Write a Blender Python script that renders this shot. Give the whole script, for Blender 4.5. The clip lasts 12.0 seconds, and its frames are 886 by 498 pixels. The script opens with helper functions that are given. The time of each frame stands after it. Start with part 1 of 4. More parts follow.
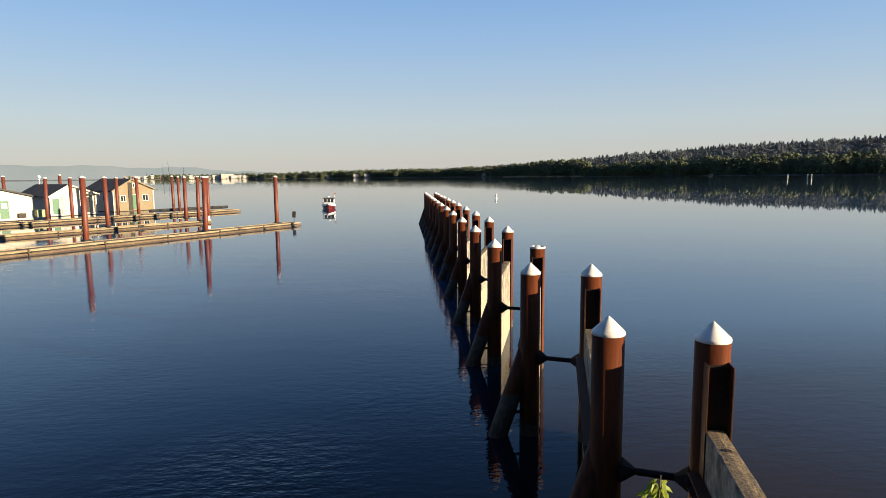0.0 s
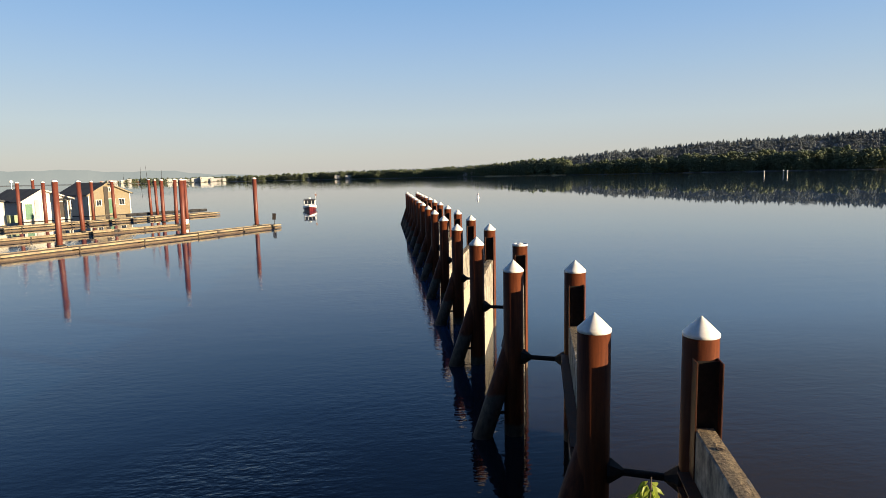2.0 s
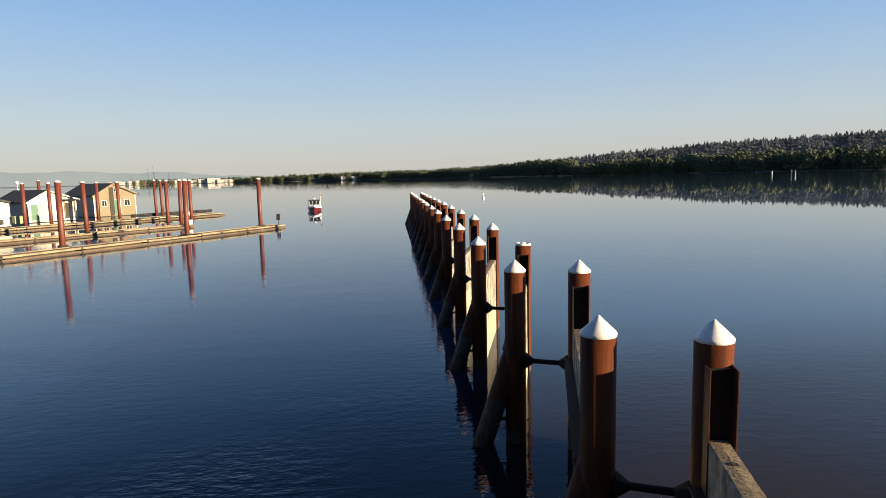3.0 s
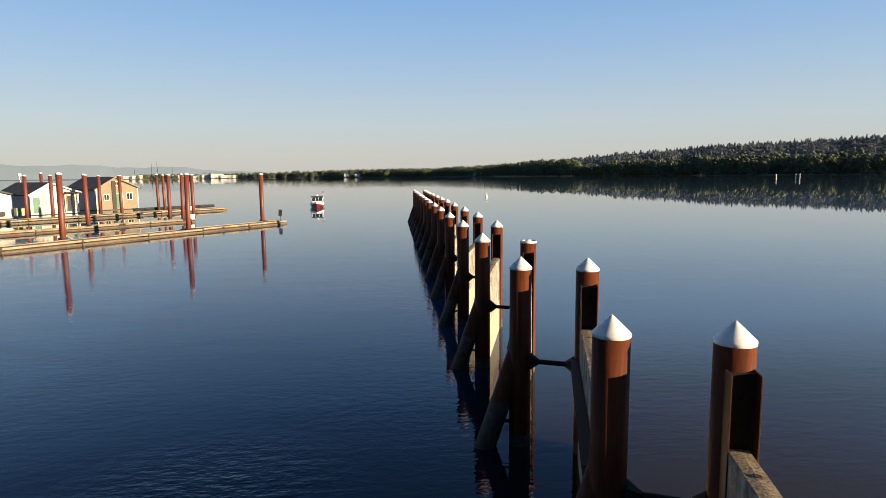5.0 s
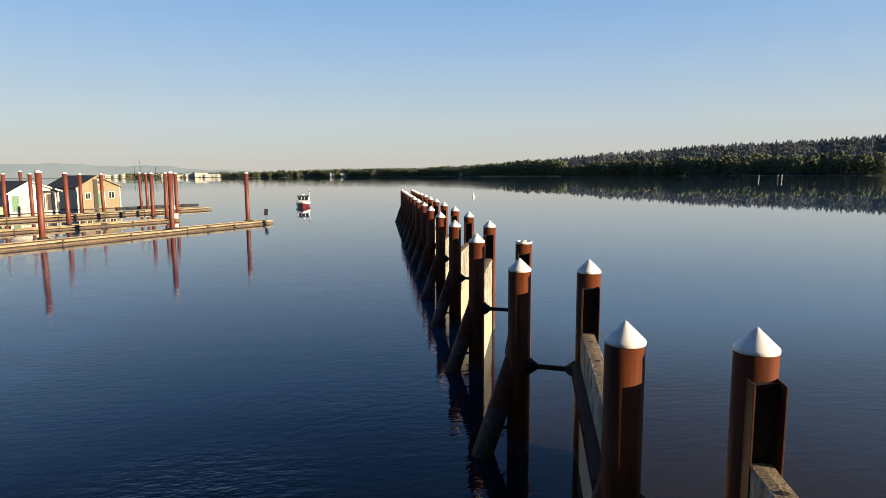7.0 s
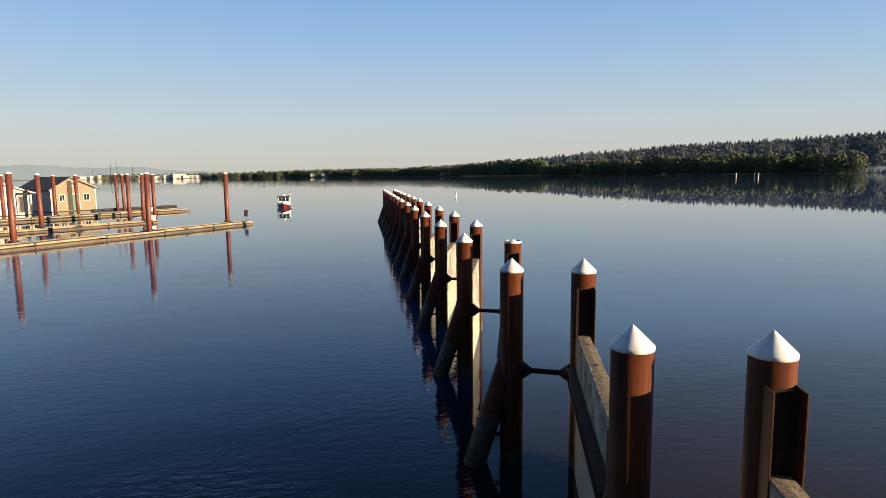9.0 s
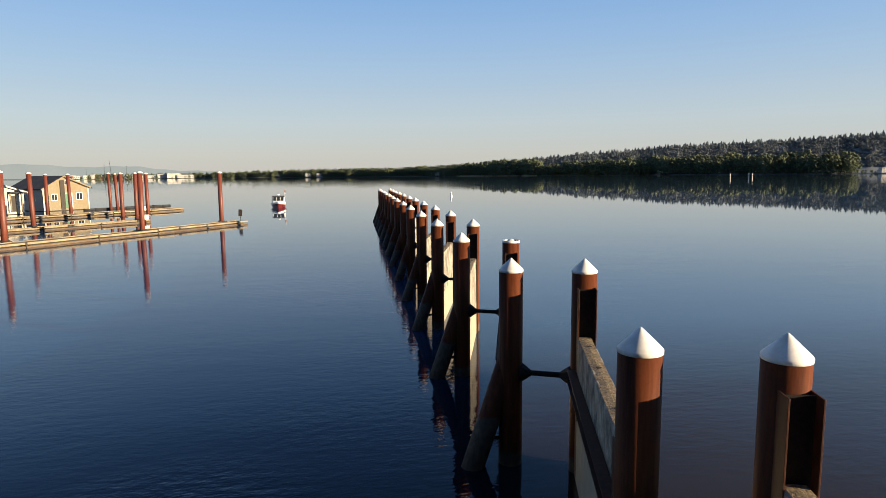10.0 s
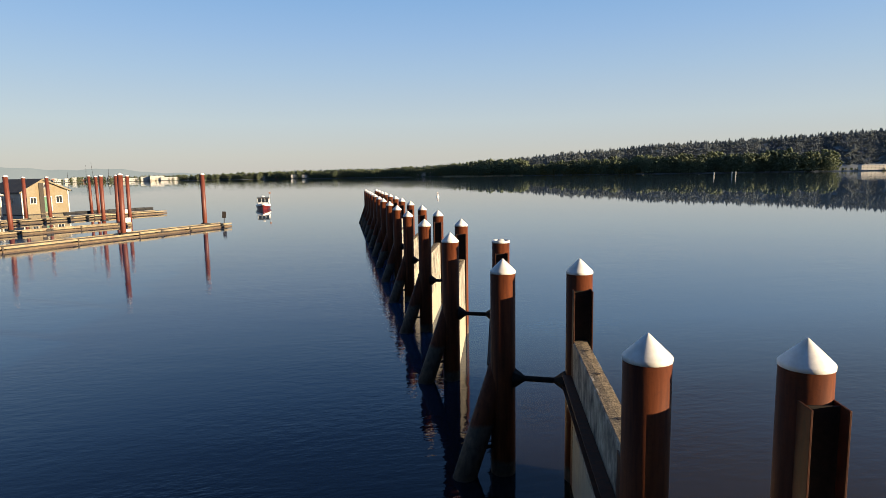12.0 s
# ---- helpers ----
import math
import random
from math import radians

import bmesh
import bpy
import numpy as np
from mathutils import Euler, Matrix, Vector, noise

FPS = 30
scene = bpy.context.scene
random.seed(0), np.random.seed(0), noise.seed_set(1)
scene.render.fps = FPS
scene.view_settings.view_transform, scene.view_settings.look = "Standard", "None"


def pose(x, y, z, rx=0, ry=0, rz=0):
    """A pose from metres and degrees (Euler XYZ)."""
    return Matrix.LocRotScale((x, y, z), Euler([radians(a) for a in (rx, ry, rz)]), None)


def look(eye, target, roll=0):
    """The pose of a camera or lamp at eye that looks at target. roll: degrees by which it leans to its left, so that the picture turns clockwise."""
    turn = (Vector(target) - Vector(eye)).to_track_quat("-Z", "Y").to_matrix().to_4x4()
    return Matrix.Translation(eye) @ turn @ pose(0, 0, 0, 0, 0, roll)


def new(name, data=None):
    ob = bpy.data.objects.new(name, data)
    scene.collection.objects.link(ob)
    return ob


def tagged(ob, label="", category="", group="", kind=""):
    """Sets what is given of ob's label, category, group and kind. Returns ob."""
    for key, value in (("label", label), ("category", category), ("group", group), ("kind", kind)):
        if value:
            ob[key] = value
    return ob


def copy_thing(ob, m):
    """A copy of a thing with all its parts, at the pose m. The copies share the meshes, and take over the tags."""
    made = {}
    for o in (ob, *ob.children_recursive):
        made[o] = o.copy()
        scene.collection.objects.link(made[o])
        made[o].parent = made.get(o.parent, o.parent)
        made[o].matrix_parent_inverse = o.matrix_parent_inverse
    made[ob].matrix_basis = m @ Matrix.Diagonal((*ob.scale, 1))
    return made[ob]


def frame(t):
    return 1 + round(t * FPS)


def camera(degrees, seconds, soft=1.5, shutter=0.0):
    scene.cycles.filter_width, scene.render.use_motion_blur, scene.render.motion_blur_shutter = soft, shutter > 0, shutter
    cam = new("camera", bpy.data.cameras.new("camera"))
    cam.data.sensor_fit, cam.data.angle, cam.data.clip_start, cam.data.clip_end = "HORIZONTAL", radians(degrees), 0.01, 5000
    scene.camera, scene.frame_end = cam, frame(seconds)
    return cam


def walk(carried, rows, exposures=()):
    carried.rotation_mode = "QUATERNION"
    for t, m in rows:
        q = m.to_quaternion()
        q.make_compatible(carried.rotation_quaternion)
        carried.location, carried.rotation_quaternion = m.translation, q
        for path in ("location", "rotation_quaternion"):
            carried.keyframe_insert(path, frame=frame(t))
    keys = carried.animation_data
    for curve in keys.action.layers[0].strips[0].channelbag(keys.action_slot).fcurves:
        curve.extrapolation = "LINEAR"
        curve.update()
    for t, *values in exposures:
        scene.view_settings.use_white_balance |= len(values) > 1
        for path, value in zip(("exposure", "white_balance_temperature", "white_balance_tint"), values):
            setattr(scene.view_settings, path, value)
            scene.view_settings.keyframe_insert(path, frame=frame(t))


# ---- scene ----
cam = camera(72.8, 12.0, soft=0.75)
PATH = [
    (0, (0.009, -0.03, 4.928), (0.138, 1.951, 4.687), -0.5),
    (0.5, (-0.02, -0.036, 4.922), (0.127, 1.944, 4.682), -0.9),
    (1, (0.022, 0.071, 4.894), (0.191, 2.049, 4.653), -0.8),
    (1.5, (0.064, 0.181, 4.87), (0.236, 2.159, 4.631), -1.0),
    (2, (0.066, 0.22, 4.86), (0.252, 2.197, 4.619), -1.2),
    (2.5, (0.172, 0.444, 4.809), (0.358, 2.42, 4.567), -0.9),
    (3, (0.239, 0.639, 4.777), (0.405, 2.618, 4.539), -1.3),
    (5, (0.236, 0.976, 4.683), (0.395, 2.955, 4.441), -0.5),
    (5.5, (0.234, 1.158, 4.671), (0.392, 3.137, 4.43), -0.3),
    (6, (0.145, 1.126, 4.688), (0.315, 3.104, 4.445), -0.4),
    (6.5, (0.105, 1.207, 4.682), (0.304, 3.182, 4.439), -0.2),
    (7, (0.097, 1.343, 4.664), (0.302, 3.318, 4.421), -0.3),
    (9, (0.033, 1.756, 4.625), (0.297, 3.724, 4.381), -0.6),
    (9.5, (0.043, 1.891, 4.605), (0.314, 3.858, 4.36), -0.4),
    (10, (0.02, 1.975, 4.591), (0.3, 3.94, 4.347), -0.5),
    (10.5, (0.035, 2.092, 4.577), (0.328, 4.055, 4.333), -0.6),
    (11, (0.075, 2.241, 4.565), (0.366, 4.205, 4.322), -0.7),
    (11.5, (0.035, 2.288, 4.569), (0.337, 4.25, 4.325), -0.6),
    (12, (0.058, 2.395, 4.548), (0.381, 4.353, 4.305), -0.9),
]
walk(cam, [(t, look(eye, target, roll)) for t, eye, target, roll in PATH], [(0, 1.45), (12, 1.45)])

# ---- light ----
SUN_AZIMUTH = 119.0     # degrees clockwise from +y
SUN_HEIGHT = 10.0
world = bpy.data.worlds.new("sky")
scene.world = world
world.use_nodes = True
wn = world.node_tree
sky = wn.nodes.new("ShaderNodeTexSky")
sky.sky_type = "NISHITA"
sky.sun_disc = False
sky.sun_elevation = radians(SUN_HEIGHT)
sky.sun_rotation = radians(SUN_AZIMUTH)
sky.altitude = 0
sky.air_density = 1.0
sky.dust_density = 0.45
sky.ozone_density = 2.0
clear = wn.nodes.new("ShaderNodeVectorMath")
clear.operation = "SCALE"
clear.inputs["Scale"].default_value = 0.07
wn.links.new(sky.outputs[0], clear.inputs[0])
# morning haze: pale at the horizon, deep blue overhead
height = wn.nodes.new("ShaderNodeSeparateXYZ")
wn.links.new(wn.nodes.new("ShaderNodeTexCoord").outputs["Generated"], height.inputs[0])
haze = wn.nodes.new("ShaderNodeValToRGB")
wn.links.new(height.outputs[2], haze.inputs[0])
HAZE = [(0.0, 0.258, 0.251, 0.241), (0.035, 0.266, 0.267, 0.256), (0.087, 0.248, 0.284, 0.306), (0.163, 0.186, 0.257, 0.341), (0.216, 0.149, 0.233, 0.354),
        (0.282, 0.109, 0.203, 0.348), (0.35, 0.066, 0.152, 0.318), (0.42, 0.036, 0.094, 0.225), (0.64, 0.018, 0.050, 0.130), (1.0, 0.014, 0.038, 0.100)]
for k, (at, *rgb) in enumerate(HAZE):
    e = haze.color_ramp.elements[k] if k < 2 else haze.color_ramp.elements.new(at)
    e.position, e.color = at, (*rgb, 1)
both = wn.nodes.new("ShaderNodeMix")
both.data_type = "RGBA"
both.inputs[0].default_value = 0.87
wn.links.new(clear.outputs[0], both.inputs[6])
wn.links.new(haze.outputs[0], both.inputs[7])
wn.links.new(both.outputs[2], wn.nodes["Background"].inputs[0])
wn.nodes["Background"].inputs[1].default_value = 0.81

sun = new("sun", bpy.data.lights.new("sun", "SUN"))
sun.data.energy = 5.0
sun.data.angle = radians(0.6)
sun.data.color = (1.0, 0.79, 0.53)
a, h = radians(SUN_AZIMUTH), radians(SUN_HEIGHT)
sun.matrix_world = look((math.sin(a) * math.cos(h) * 60, math.cos(a) * math.cos(h) * 60, math.sin(h) * 60), (0, 0, 0))


# ---- materials ----
def blank(name):
    m = bpy.data.materials.new(name)
    m.use_nodes = True
    return m, m.node_tree, m.node_tree.nodes["Principled BSDF"]


def ramp_between(nt, fac, dark, light, lo=0.3, hi=0.7):
    r = nt.nodes.new("ShaderNodeValToRGB")
    r.color_ramp.elements[0].position, r.color_ramp.elements[1].position = lo, hi
    r.color_ramp.elements[0].color, r.color_ramp.elements[1].color = (*dark, 1), (*light, 1)
    nt.links.new(fac, r.inputs[0])
    return r.outputs[0]


def blend(nt, fac, c1, c2, kind="MIX"):
    m = nt.nodes.new("ShaderNodeMix")
    m.data_type, m.blend_type = "RGBA", kind
    for socket, value in ((m.inputs[0], fac), (m.inputs[6], c1), (m.inputs[7], c2)):
        if isinstance(value, (int, float)):
            socket.default_value = value
        elif isinstance(value, tuple):
            socket.default_value = (*value, 1)
        else:
            nt.links.new(value, socket)
    return m.outputs[2]


def coords(nt, scale=(1, 1, 1), space="object"):
    mp = nt.nodes.new("ShaderNodeMapping")
    mp.inputs["Scale"].default_value = scale
    if space == "world":
        nt.links.new(nt.nodes.new("ShaderNodeNewGeometry").outputs["Position"], mp.inputs[0])
    else:
        nt.links.new(nt.nodes.new("ShaderNodeTexCoord").outputs["Object"], mp.inputs[0])
    return mp.outputs[0]


def noise_of(nt, vec, scale, detail=4.0, rough=0.6):
    n = nt.nodes.new("ShaderNodeTexNoise")
    n.inputs["Scale"].default_value, n.inputs["Detail"].default_value, n.inputs["Roughness"].default_value = scale, detail, rough
    nt.links.new(vec, n.inputs["Vector"])
    return n.outputs[0]


def bumped(nt, shader, height, strength, distance):
    b = nt.nodes.new("ShaderNodeBump")
    b.inputs["Strength"].default_value, b.inputs["Distance"].default_value = strength, distance
    nt.links.new(height, b.inputs["Height"])
    nt.links.new(b.outputs[0], shader.inputs["Normal"])


def surface(name, dark, light, grain=6.0, stretch=(1, 1, 1), rough=0.6, metal=0.0, bump=0.3, depth=0.01, stain=None, stain_scale=1.2,
            space="world", vary=0.0, spec=0.5):
    """Grain between two colours, larger stains, and fine relief."""
    m, nt, sh = blank(name)
    v = coords(nt, stretch, space)
    fine = noise_of(nt, v, grain)
    col = ramp_between(nt, fine, dark, light)
    if stain:
        big = noise_of(nt, coords(nt, (1, 1, 0.75), space), stain_scale, 7, 0.68)
        mask = ramp_between(nt, big, (0, 0, 0), (1, 1, 1), 0.40, 0.64)
        col = blend(nt, mask, col, stain)
    if vary:
        info = nt.nodes.new("ShaderNodeObjectInfo")
        hsv = nt.nodes.new("ShaderNodeHueSaturation")
        mr = nt.nodes.new("ShaderNodeMapRange")
        mr.inputs["To Min"].default_value, mr.inputs["To Max"].default_value = 1 - vary, 1 + vary
        nt.links.new(info.outputs["Random"], mr.inputs[0])
        nt.links.new(mr.outputs[0], hsv.inputs["Value"])
        nt.links.new(col, hsv.inputs["Color"])
        col = hsv.outputs[0]
    nt.links.new(col, sh.inputs["Base Color"])
    rr = nt.nodes.new("ShaderNodeMapRange")
    rr.inputs["To Min"].default_value, rr.inputs["To Max"].default_value = max(rough - 0.12, 0.02), min(rough + 0.12, 1)
    nt.links.new(fine, rr.inputs[0])
    nt.links.new(rr.outputs[0], sh.inputs["Roughness"])
    sh.inputs["Metallic"].default_value = metal
    sh.inputs["Specular IOR Level"].default_value = spec
    if bump:
        bumped(nt, sh, fine, bump, depth)
    return m


def pile_steel(name, edge):
    """Red-brown coated steel, with run-off streaks, and grey silt below the high-water line at the height edge."""
    m, nt, sh = blank(name)
    streak = noise_of(nt, coords(nt, (9, 9, 0.7), "world"), 1.6, 5)
    fine = noise_of(nt, coords(nt, (1, 1, 1), "world"), 34, 4)
    col = ramp_between(nt, streak, (0.050, 0.0135, 0.0062), (0.145, 0.041, 0.0135), 0.3, 0.75)
    col = blend(nt, ramp_between(nt, fine, (0, 0, 0), (0.5, 0.5, 0.5), 0.55, 0.8), col, (0.035, 0.011, 0.006))
    sep = nt.nodes.new("ShaderNodeSeparateXYZ")
    nt.links.new(nt.nodes.new("ShaderNodeNewGeometry").outputs["Position"], sep.inputs[0])
    wob = noise_of(nt, coords(nt, (1, 1, 1), "world"), 5, 3)
    add = nt.nodes.new("ShaderNodeMath")
    add.operation = "MULTIPLY_ADD"
    add.inputs[1].default_value = 0.16
    nt.links.new(wob, add.inputs[0])
    nt.links.new(sep.outputs[2], add.inputs[2])
    mask = nt.nodes.new("ShaderNodeMapRange")
    mask.inputs["From Min"].default_value, mask.inputs["From Max"].default_value = edge + 0.12, edge + 0.05
    nt.links.new(add.outputs[0], mask.inputs[0])
    silt = ramp_between(nt, noise_of(nt, coords(nt, (1, 1, 0.5), "world"), 14, 5), (0.05, 0.037, 0.029), (0.115, 0.087, 0.064))
    nt.links.new(blend(nt, mask.outputs[0], col, silt), sh.inputs["Base Color"])
    sh.inputs["Roughness"].default_value = 0.55
    sh.inputs["Specular IOR Level"].default_value = 0.1
    bumped(nt, sh, fine, 0.25, 0.004)
    return m


PILE = pile_steel("pile steel", 0.22)
BATTER = pile_steel("batter pile steel", 0.80)
MARINA = surface("marina pile steel", (0.085, 0.020, 0.011), (0.155, 0.038, 0.019), 3, (4, 4, 0.5), 0.55, 0, 0.2, 0.005)
CAP = surface("white cap plastic", (0.72, 0.71, 0.68), (0.84, 0.83, 0.80), 7, rough=0.4, bump=0.08, depth=0.004, stain=(0.62, 0.60, 0.55), stain_scale=4)
BEAM = surface("dark oxide steel", (0.035, 0.014, 0.008), (0.085, 0.030, 0.015), 16, (1, 1, 0.4), 0.6, 0, 0.3, 0.004, spec=0.2)
BLACKSTEEL = surface("near-black steel", (0.008, 0.0065, 0.006), (0.024, 0.018, 0.015), 18, rough=0.65, bump=0.3, depth=0.004, spec=0.2)
CONCRETE = surface("weathered concrete", (0.19, 0.168, 0.13), (0.50, 0.45, 0.355), 11, (1, 1, 0.45), 0.85, 0, 0.7, 0.014, (0.06, 0.056, 0.05), 3.6)
CONCRETE_LOW = surface("wet-line concrete", (0.28, 0.235, 0.155), (0.42, 0.36, 0.25), 12, (1, 1, 0.4), 0.8, 0, 0.4, 0.01, (0.25, 0.24, 0.20), 1.1)
MOSS = surface("lichen concrete", (0.05, 0.036, 0.020), (0.36, 0.27, 0.155), 38, rough=0.95, bump=0.9, depth=0.012)
HOLE = surface("dark socket", (0.02, 0.014, 0.01), (0.05, 0.03, 0.02), 30, rough=0.9)
TIMBER = surface("weathered timber", (0.15, 0.114, 0.064), (0.31, 0.245, 0.140), 5, (1, 1, 1), 0.85, 0, 0.5, 0.02, (0.10, 0.07, 0.04), 0.8, vary=0.15)
PALETIMBER = surface("sunbleached timber", (0.19, 0.152, 0.086), (0.38, 0.312, 0.190), 5, (1, 1, 2), 0.85, 0, 0.5, 0.02, (0.16, 0.12, 0.08), 0.9, vary=0.15)
LOG = surface("float log", (0.075, 0.052, 0.030), (0.19, 0.14, 0.08), 4, (1, 1, 3), 0.85, 0, 0.5, 0.02, (0.09, 0.06, 0.04), 0.9, vary=0.15)
RUBBER = surface("black rubber", (0.010, 0.010, 0.010), (0.03, 0.03, 0.03), 12, rough=0.8)
ROOF_DARK = surface("dark roofing", (0.018, 0.022, 0.028), (0.045, 0.05, 0.06), 5, rough=0.85, stain=(0.06, 0.06, 0.055), stain_scale=0.7)
WHITEWALL = surface("white painted siding", (0.37, 0.355, 0.31), (0.50, 0.48, 0.42), 2, (1, 1, 7), 0.75, 0, 0.3, 0.02, (0.50, 0.46, 0.38), 0.6)
CREAMWALL = surface("cream painted siding", (0.46, 0.44, 0.36), (0.57, 0.55, 0.46), 2, (1, 1, 7), 0.75, 0, 0.3, 0.02, (0.56, 0.50, 0.38), 0.6)
SHINGLE = surface("brown shingles", (0.140, 0.120, 0.080), (0.255, 0.222, 0.155), 3, (2, 2, 5), 0.85, 0, 0.5, 0.02, (0.19, 0.145, 0.08), 0.8)
GREYWALL = surface("grey siding", (0.30, 0.29, 0.27), (0.42, 0.41, 0.38), 2, (1, 1, 7), 0.8, 0, 0.3, 0.02)
GREEN = surface("green paint", (0.03, 0.10, 0.055), (0.06, 0.17, 0.09), 5, rough=0.5)
PALEGREEN = surface("pale green plastic", (0.14, 0.18, 0.09), (0.20, 0.25, 0.13), 5, rough=0.5)
TRIM = surface("white trim", (0.46, 0.45, 0.42), (0.58, 0.57, 0.54), 6, rough=0.6)
DARKWOOD = surface("dark boards", (0.02, 0.017, 0.014), (0.05, 0.04, 0.03), 5, (1, 1, 4), 0.8)
RED = surface("red hull paint", (0.075, 0.009, 0.008), (0.125, 0.013, 0.011), 3, rough=0.3, bump=0.05)
HULLWHITE = surface("white gelcoat", (0.68, 0.67, 0.64), (0.82, 0.81, 0.78), 3, rough=0.3, bump=0.05)
CANVAS = surface("black canvas", (0.012, 0.012, 0.014), (0.03, 0.03, 0.034), 9, rough=0.9)
ALUMINIUM = surface("brushed aluminium", (0.45, 0.45, 0.45), (0.6, 0.6, 0.6), 20, rough=0.4, metal=0.9)
SAND = surface("sandy bank", (0.26, 0.20, 0.11), (0.40, 0.32, 0.19), 0.05, rough=0.95, bump=0.2)
STUCCO = surface("pale stucco", (0.42, 0.39, 0.33), (0.54, 0.50, 0.43), 0.4, rough=0.9, bump=0)
SHED = surface("white shed cladding", (0.34, 0.33, 0.31), (0.45, 0.44, 0.41), 0.4, rough=0.8, bump=0)
REDSHED = surface("rusty cladding", (0.16, 0.08, 0.06), (0.26, 0.14, 0.10), 0.4, rough=0.8, bump=0)
BLUEROOF = surface("blue metal roof", (0.10, 0.15, 0.22), (0.15, 0.21, 0.29), 0.3, rough=0.6, bump=0)
METALROOF = surface("grey metal roof", (0.22, 0.24, 0.27), (0.34, 0.36, 0.38), 0.3, rough=0.6, bump=0)
BARK = surface("bark", (0.06, 0.045, 0.03), (0.12, 0.09, 0.06), 20, rough=0.9)


def foliage(name, dark, light, rough=0.75, through_light=0.5):
    """Leaves that let part of the light through, varied from clump to clump and stand to stand."""
    m, nt, sh = blank(name)
    geo = nt.nodes.new("ShaderNodeNewGeometry")
    col = ramp_between(nt, geo.outputs["Random Per Island"], dark, light, 0.0, 1.0)
    n = noise_of(nt, coords(nt, (1, 1, 1), "world"), 0.012, 3)
    col = blend(nt, ramp_between(nt, n, (0, 0, 0), (0.7, 0.7, 0.7)), col, dark)
    nt.links.new(col, sh.inputs["Base Color"])
    sh.inputs["Roughness"].default_value = rough
    sh.inputs["Specular IOR Level"].default_value = 0.2
    leaf = nt.nodes.new("ShaderNodeBsdfTranslucent")
    nt.links.new(col, leaf.inputs["Color"])
    mix = nt.nodes.new("ShaderNodeMixShader")
    mix.inputs[0].default_value = through_light
    nt.links.new(sh.outputs[0], mix.inputs[1])
    nt.links.new(leaf.outputs[0], mix.inputs[2])
    nt.links.new(mix.outputs[0], nt.nodes["Material Output"].inputs["Surface"])
    return m


# BROADLEAF, HILLLEAF and CONIFER are lightened, hill ones blued, to paint in haze.
BROADLEAF = foliage("hazed broadleaf crowns", (0.130, 0.160, 0.100), (0.195, 0.220, 0.125))
HILLLEAF = foliage("hazed hill broadleaf", (0.165, 0.192, 0.205), (0.205, 0.228, 0.228))
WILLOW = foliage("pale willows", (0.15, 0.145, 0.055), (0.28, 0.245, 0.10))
CONIFER = foliage("hazed fir crowns", (0.150, 0.178, 0.195), (0.185, 0.210, 0.220))
LEAF = foliage("fresh leaves", (0.20, 0.28, 0.03), (0.45, 0.50, 0.10), 0.45)
# Ground lightened too, to lift the dark gaps between far trees like haze.
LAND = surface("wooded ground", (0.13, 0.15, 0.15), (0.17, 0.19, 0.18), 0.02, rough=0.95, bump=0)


def glass_pane(name):
    m, nt, sh = blank(name)
    sh.inputs["Base Color"].default_value = (0.02, 0.025, 0.03, 1)
    sh.inputs["Roughness"].default_value = 0.06
    return m


PANE = glass_pane("dark window glass")


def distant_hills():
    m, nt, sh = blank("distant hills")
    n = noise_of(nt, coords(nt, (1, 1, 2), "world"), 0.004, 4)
    # Emission paints the pale haze over the far hills.
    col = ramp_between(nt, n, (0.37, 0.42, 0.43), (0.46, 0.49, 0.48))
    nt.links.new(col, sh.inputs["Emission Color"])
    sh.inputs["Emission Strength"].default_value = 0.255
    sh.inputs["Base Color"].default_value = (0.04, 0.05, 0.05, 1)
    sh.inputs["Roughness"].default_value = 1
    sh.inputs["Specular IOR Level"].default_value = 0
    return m


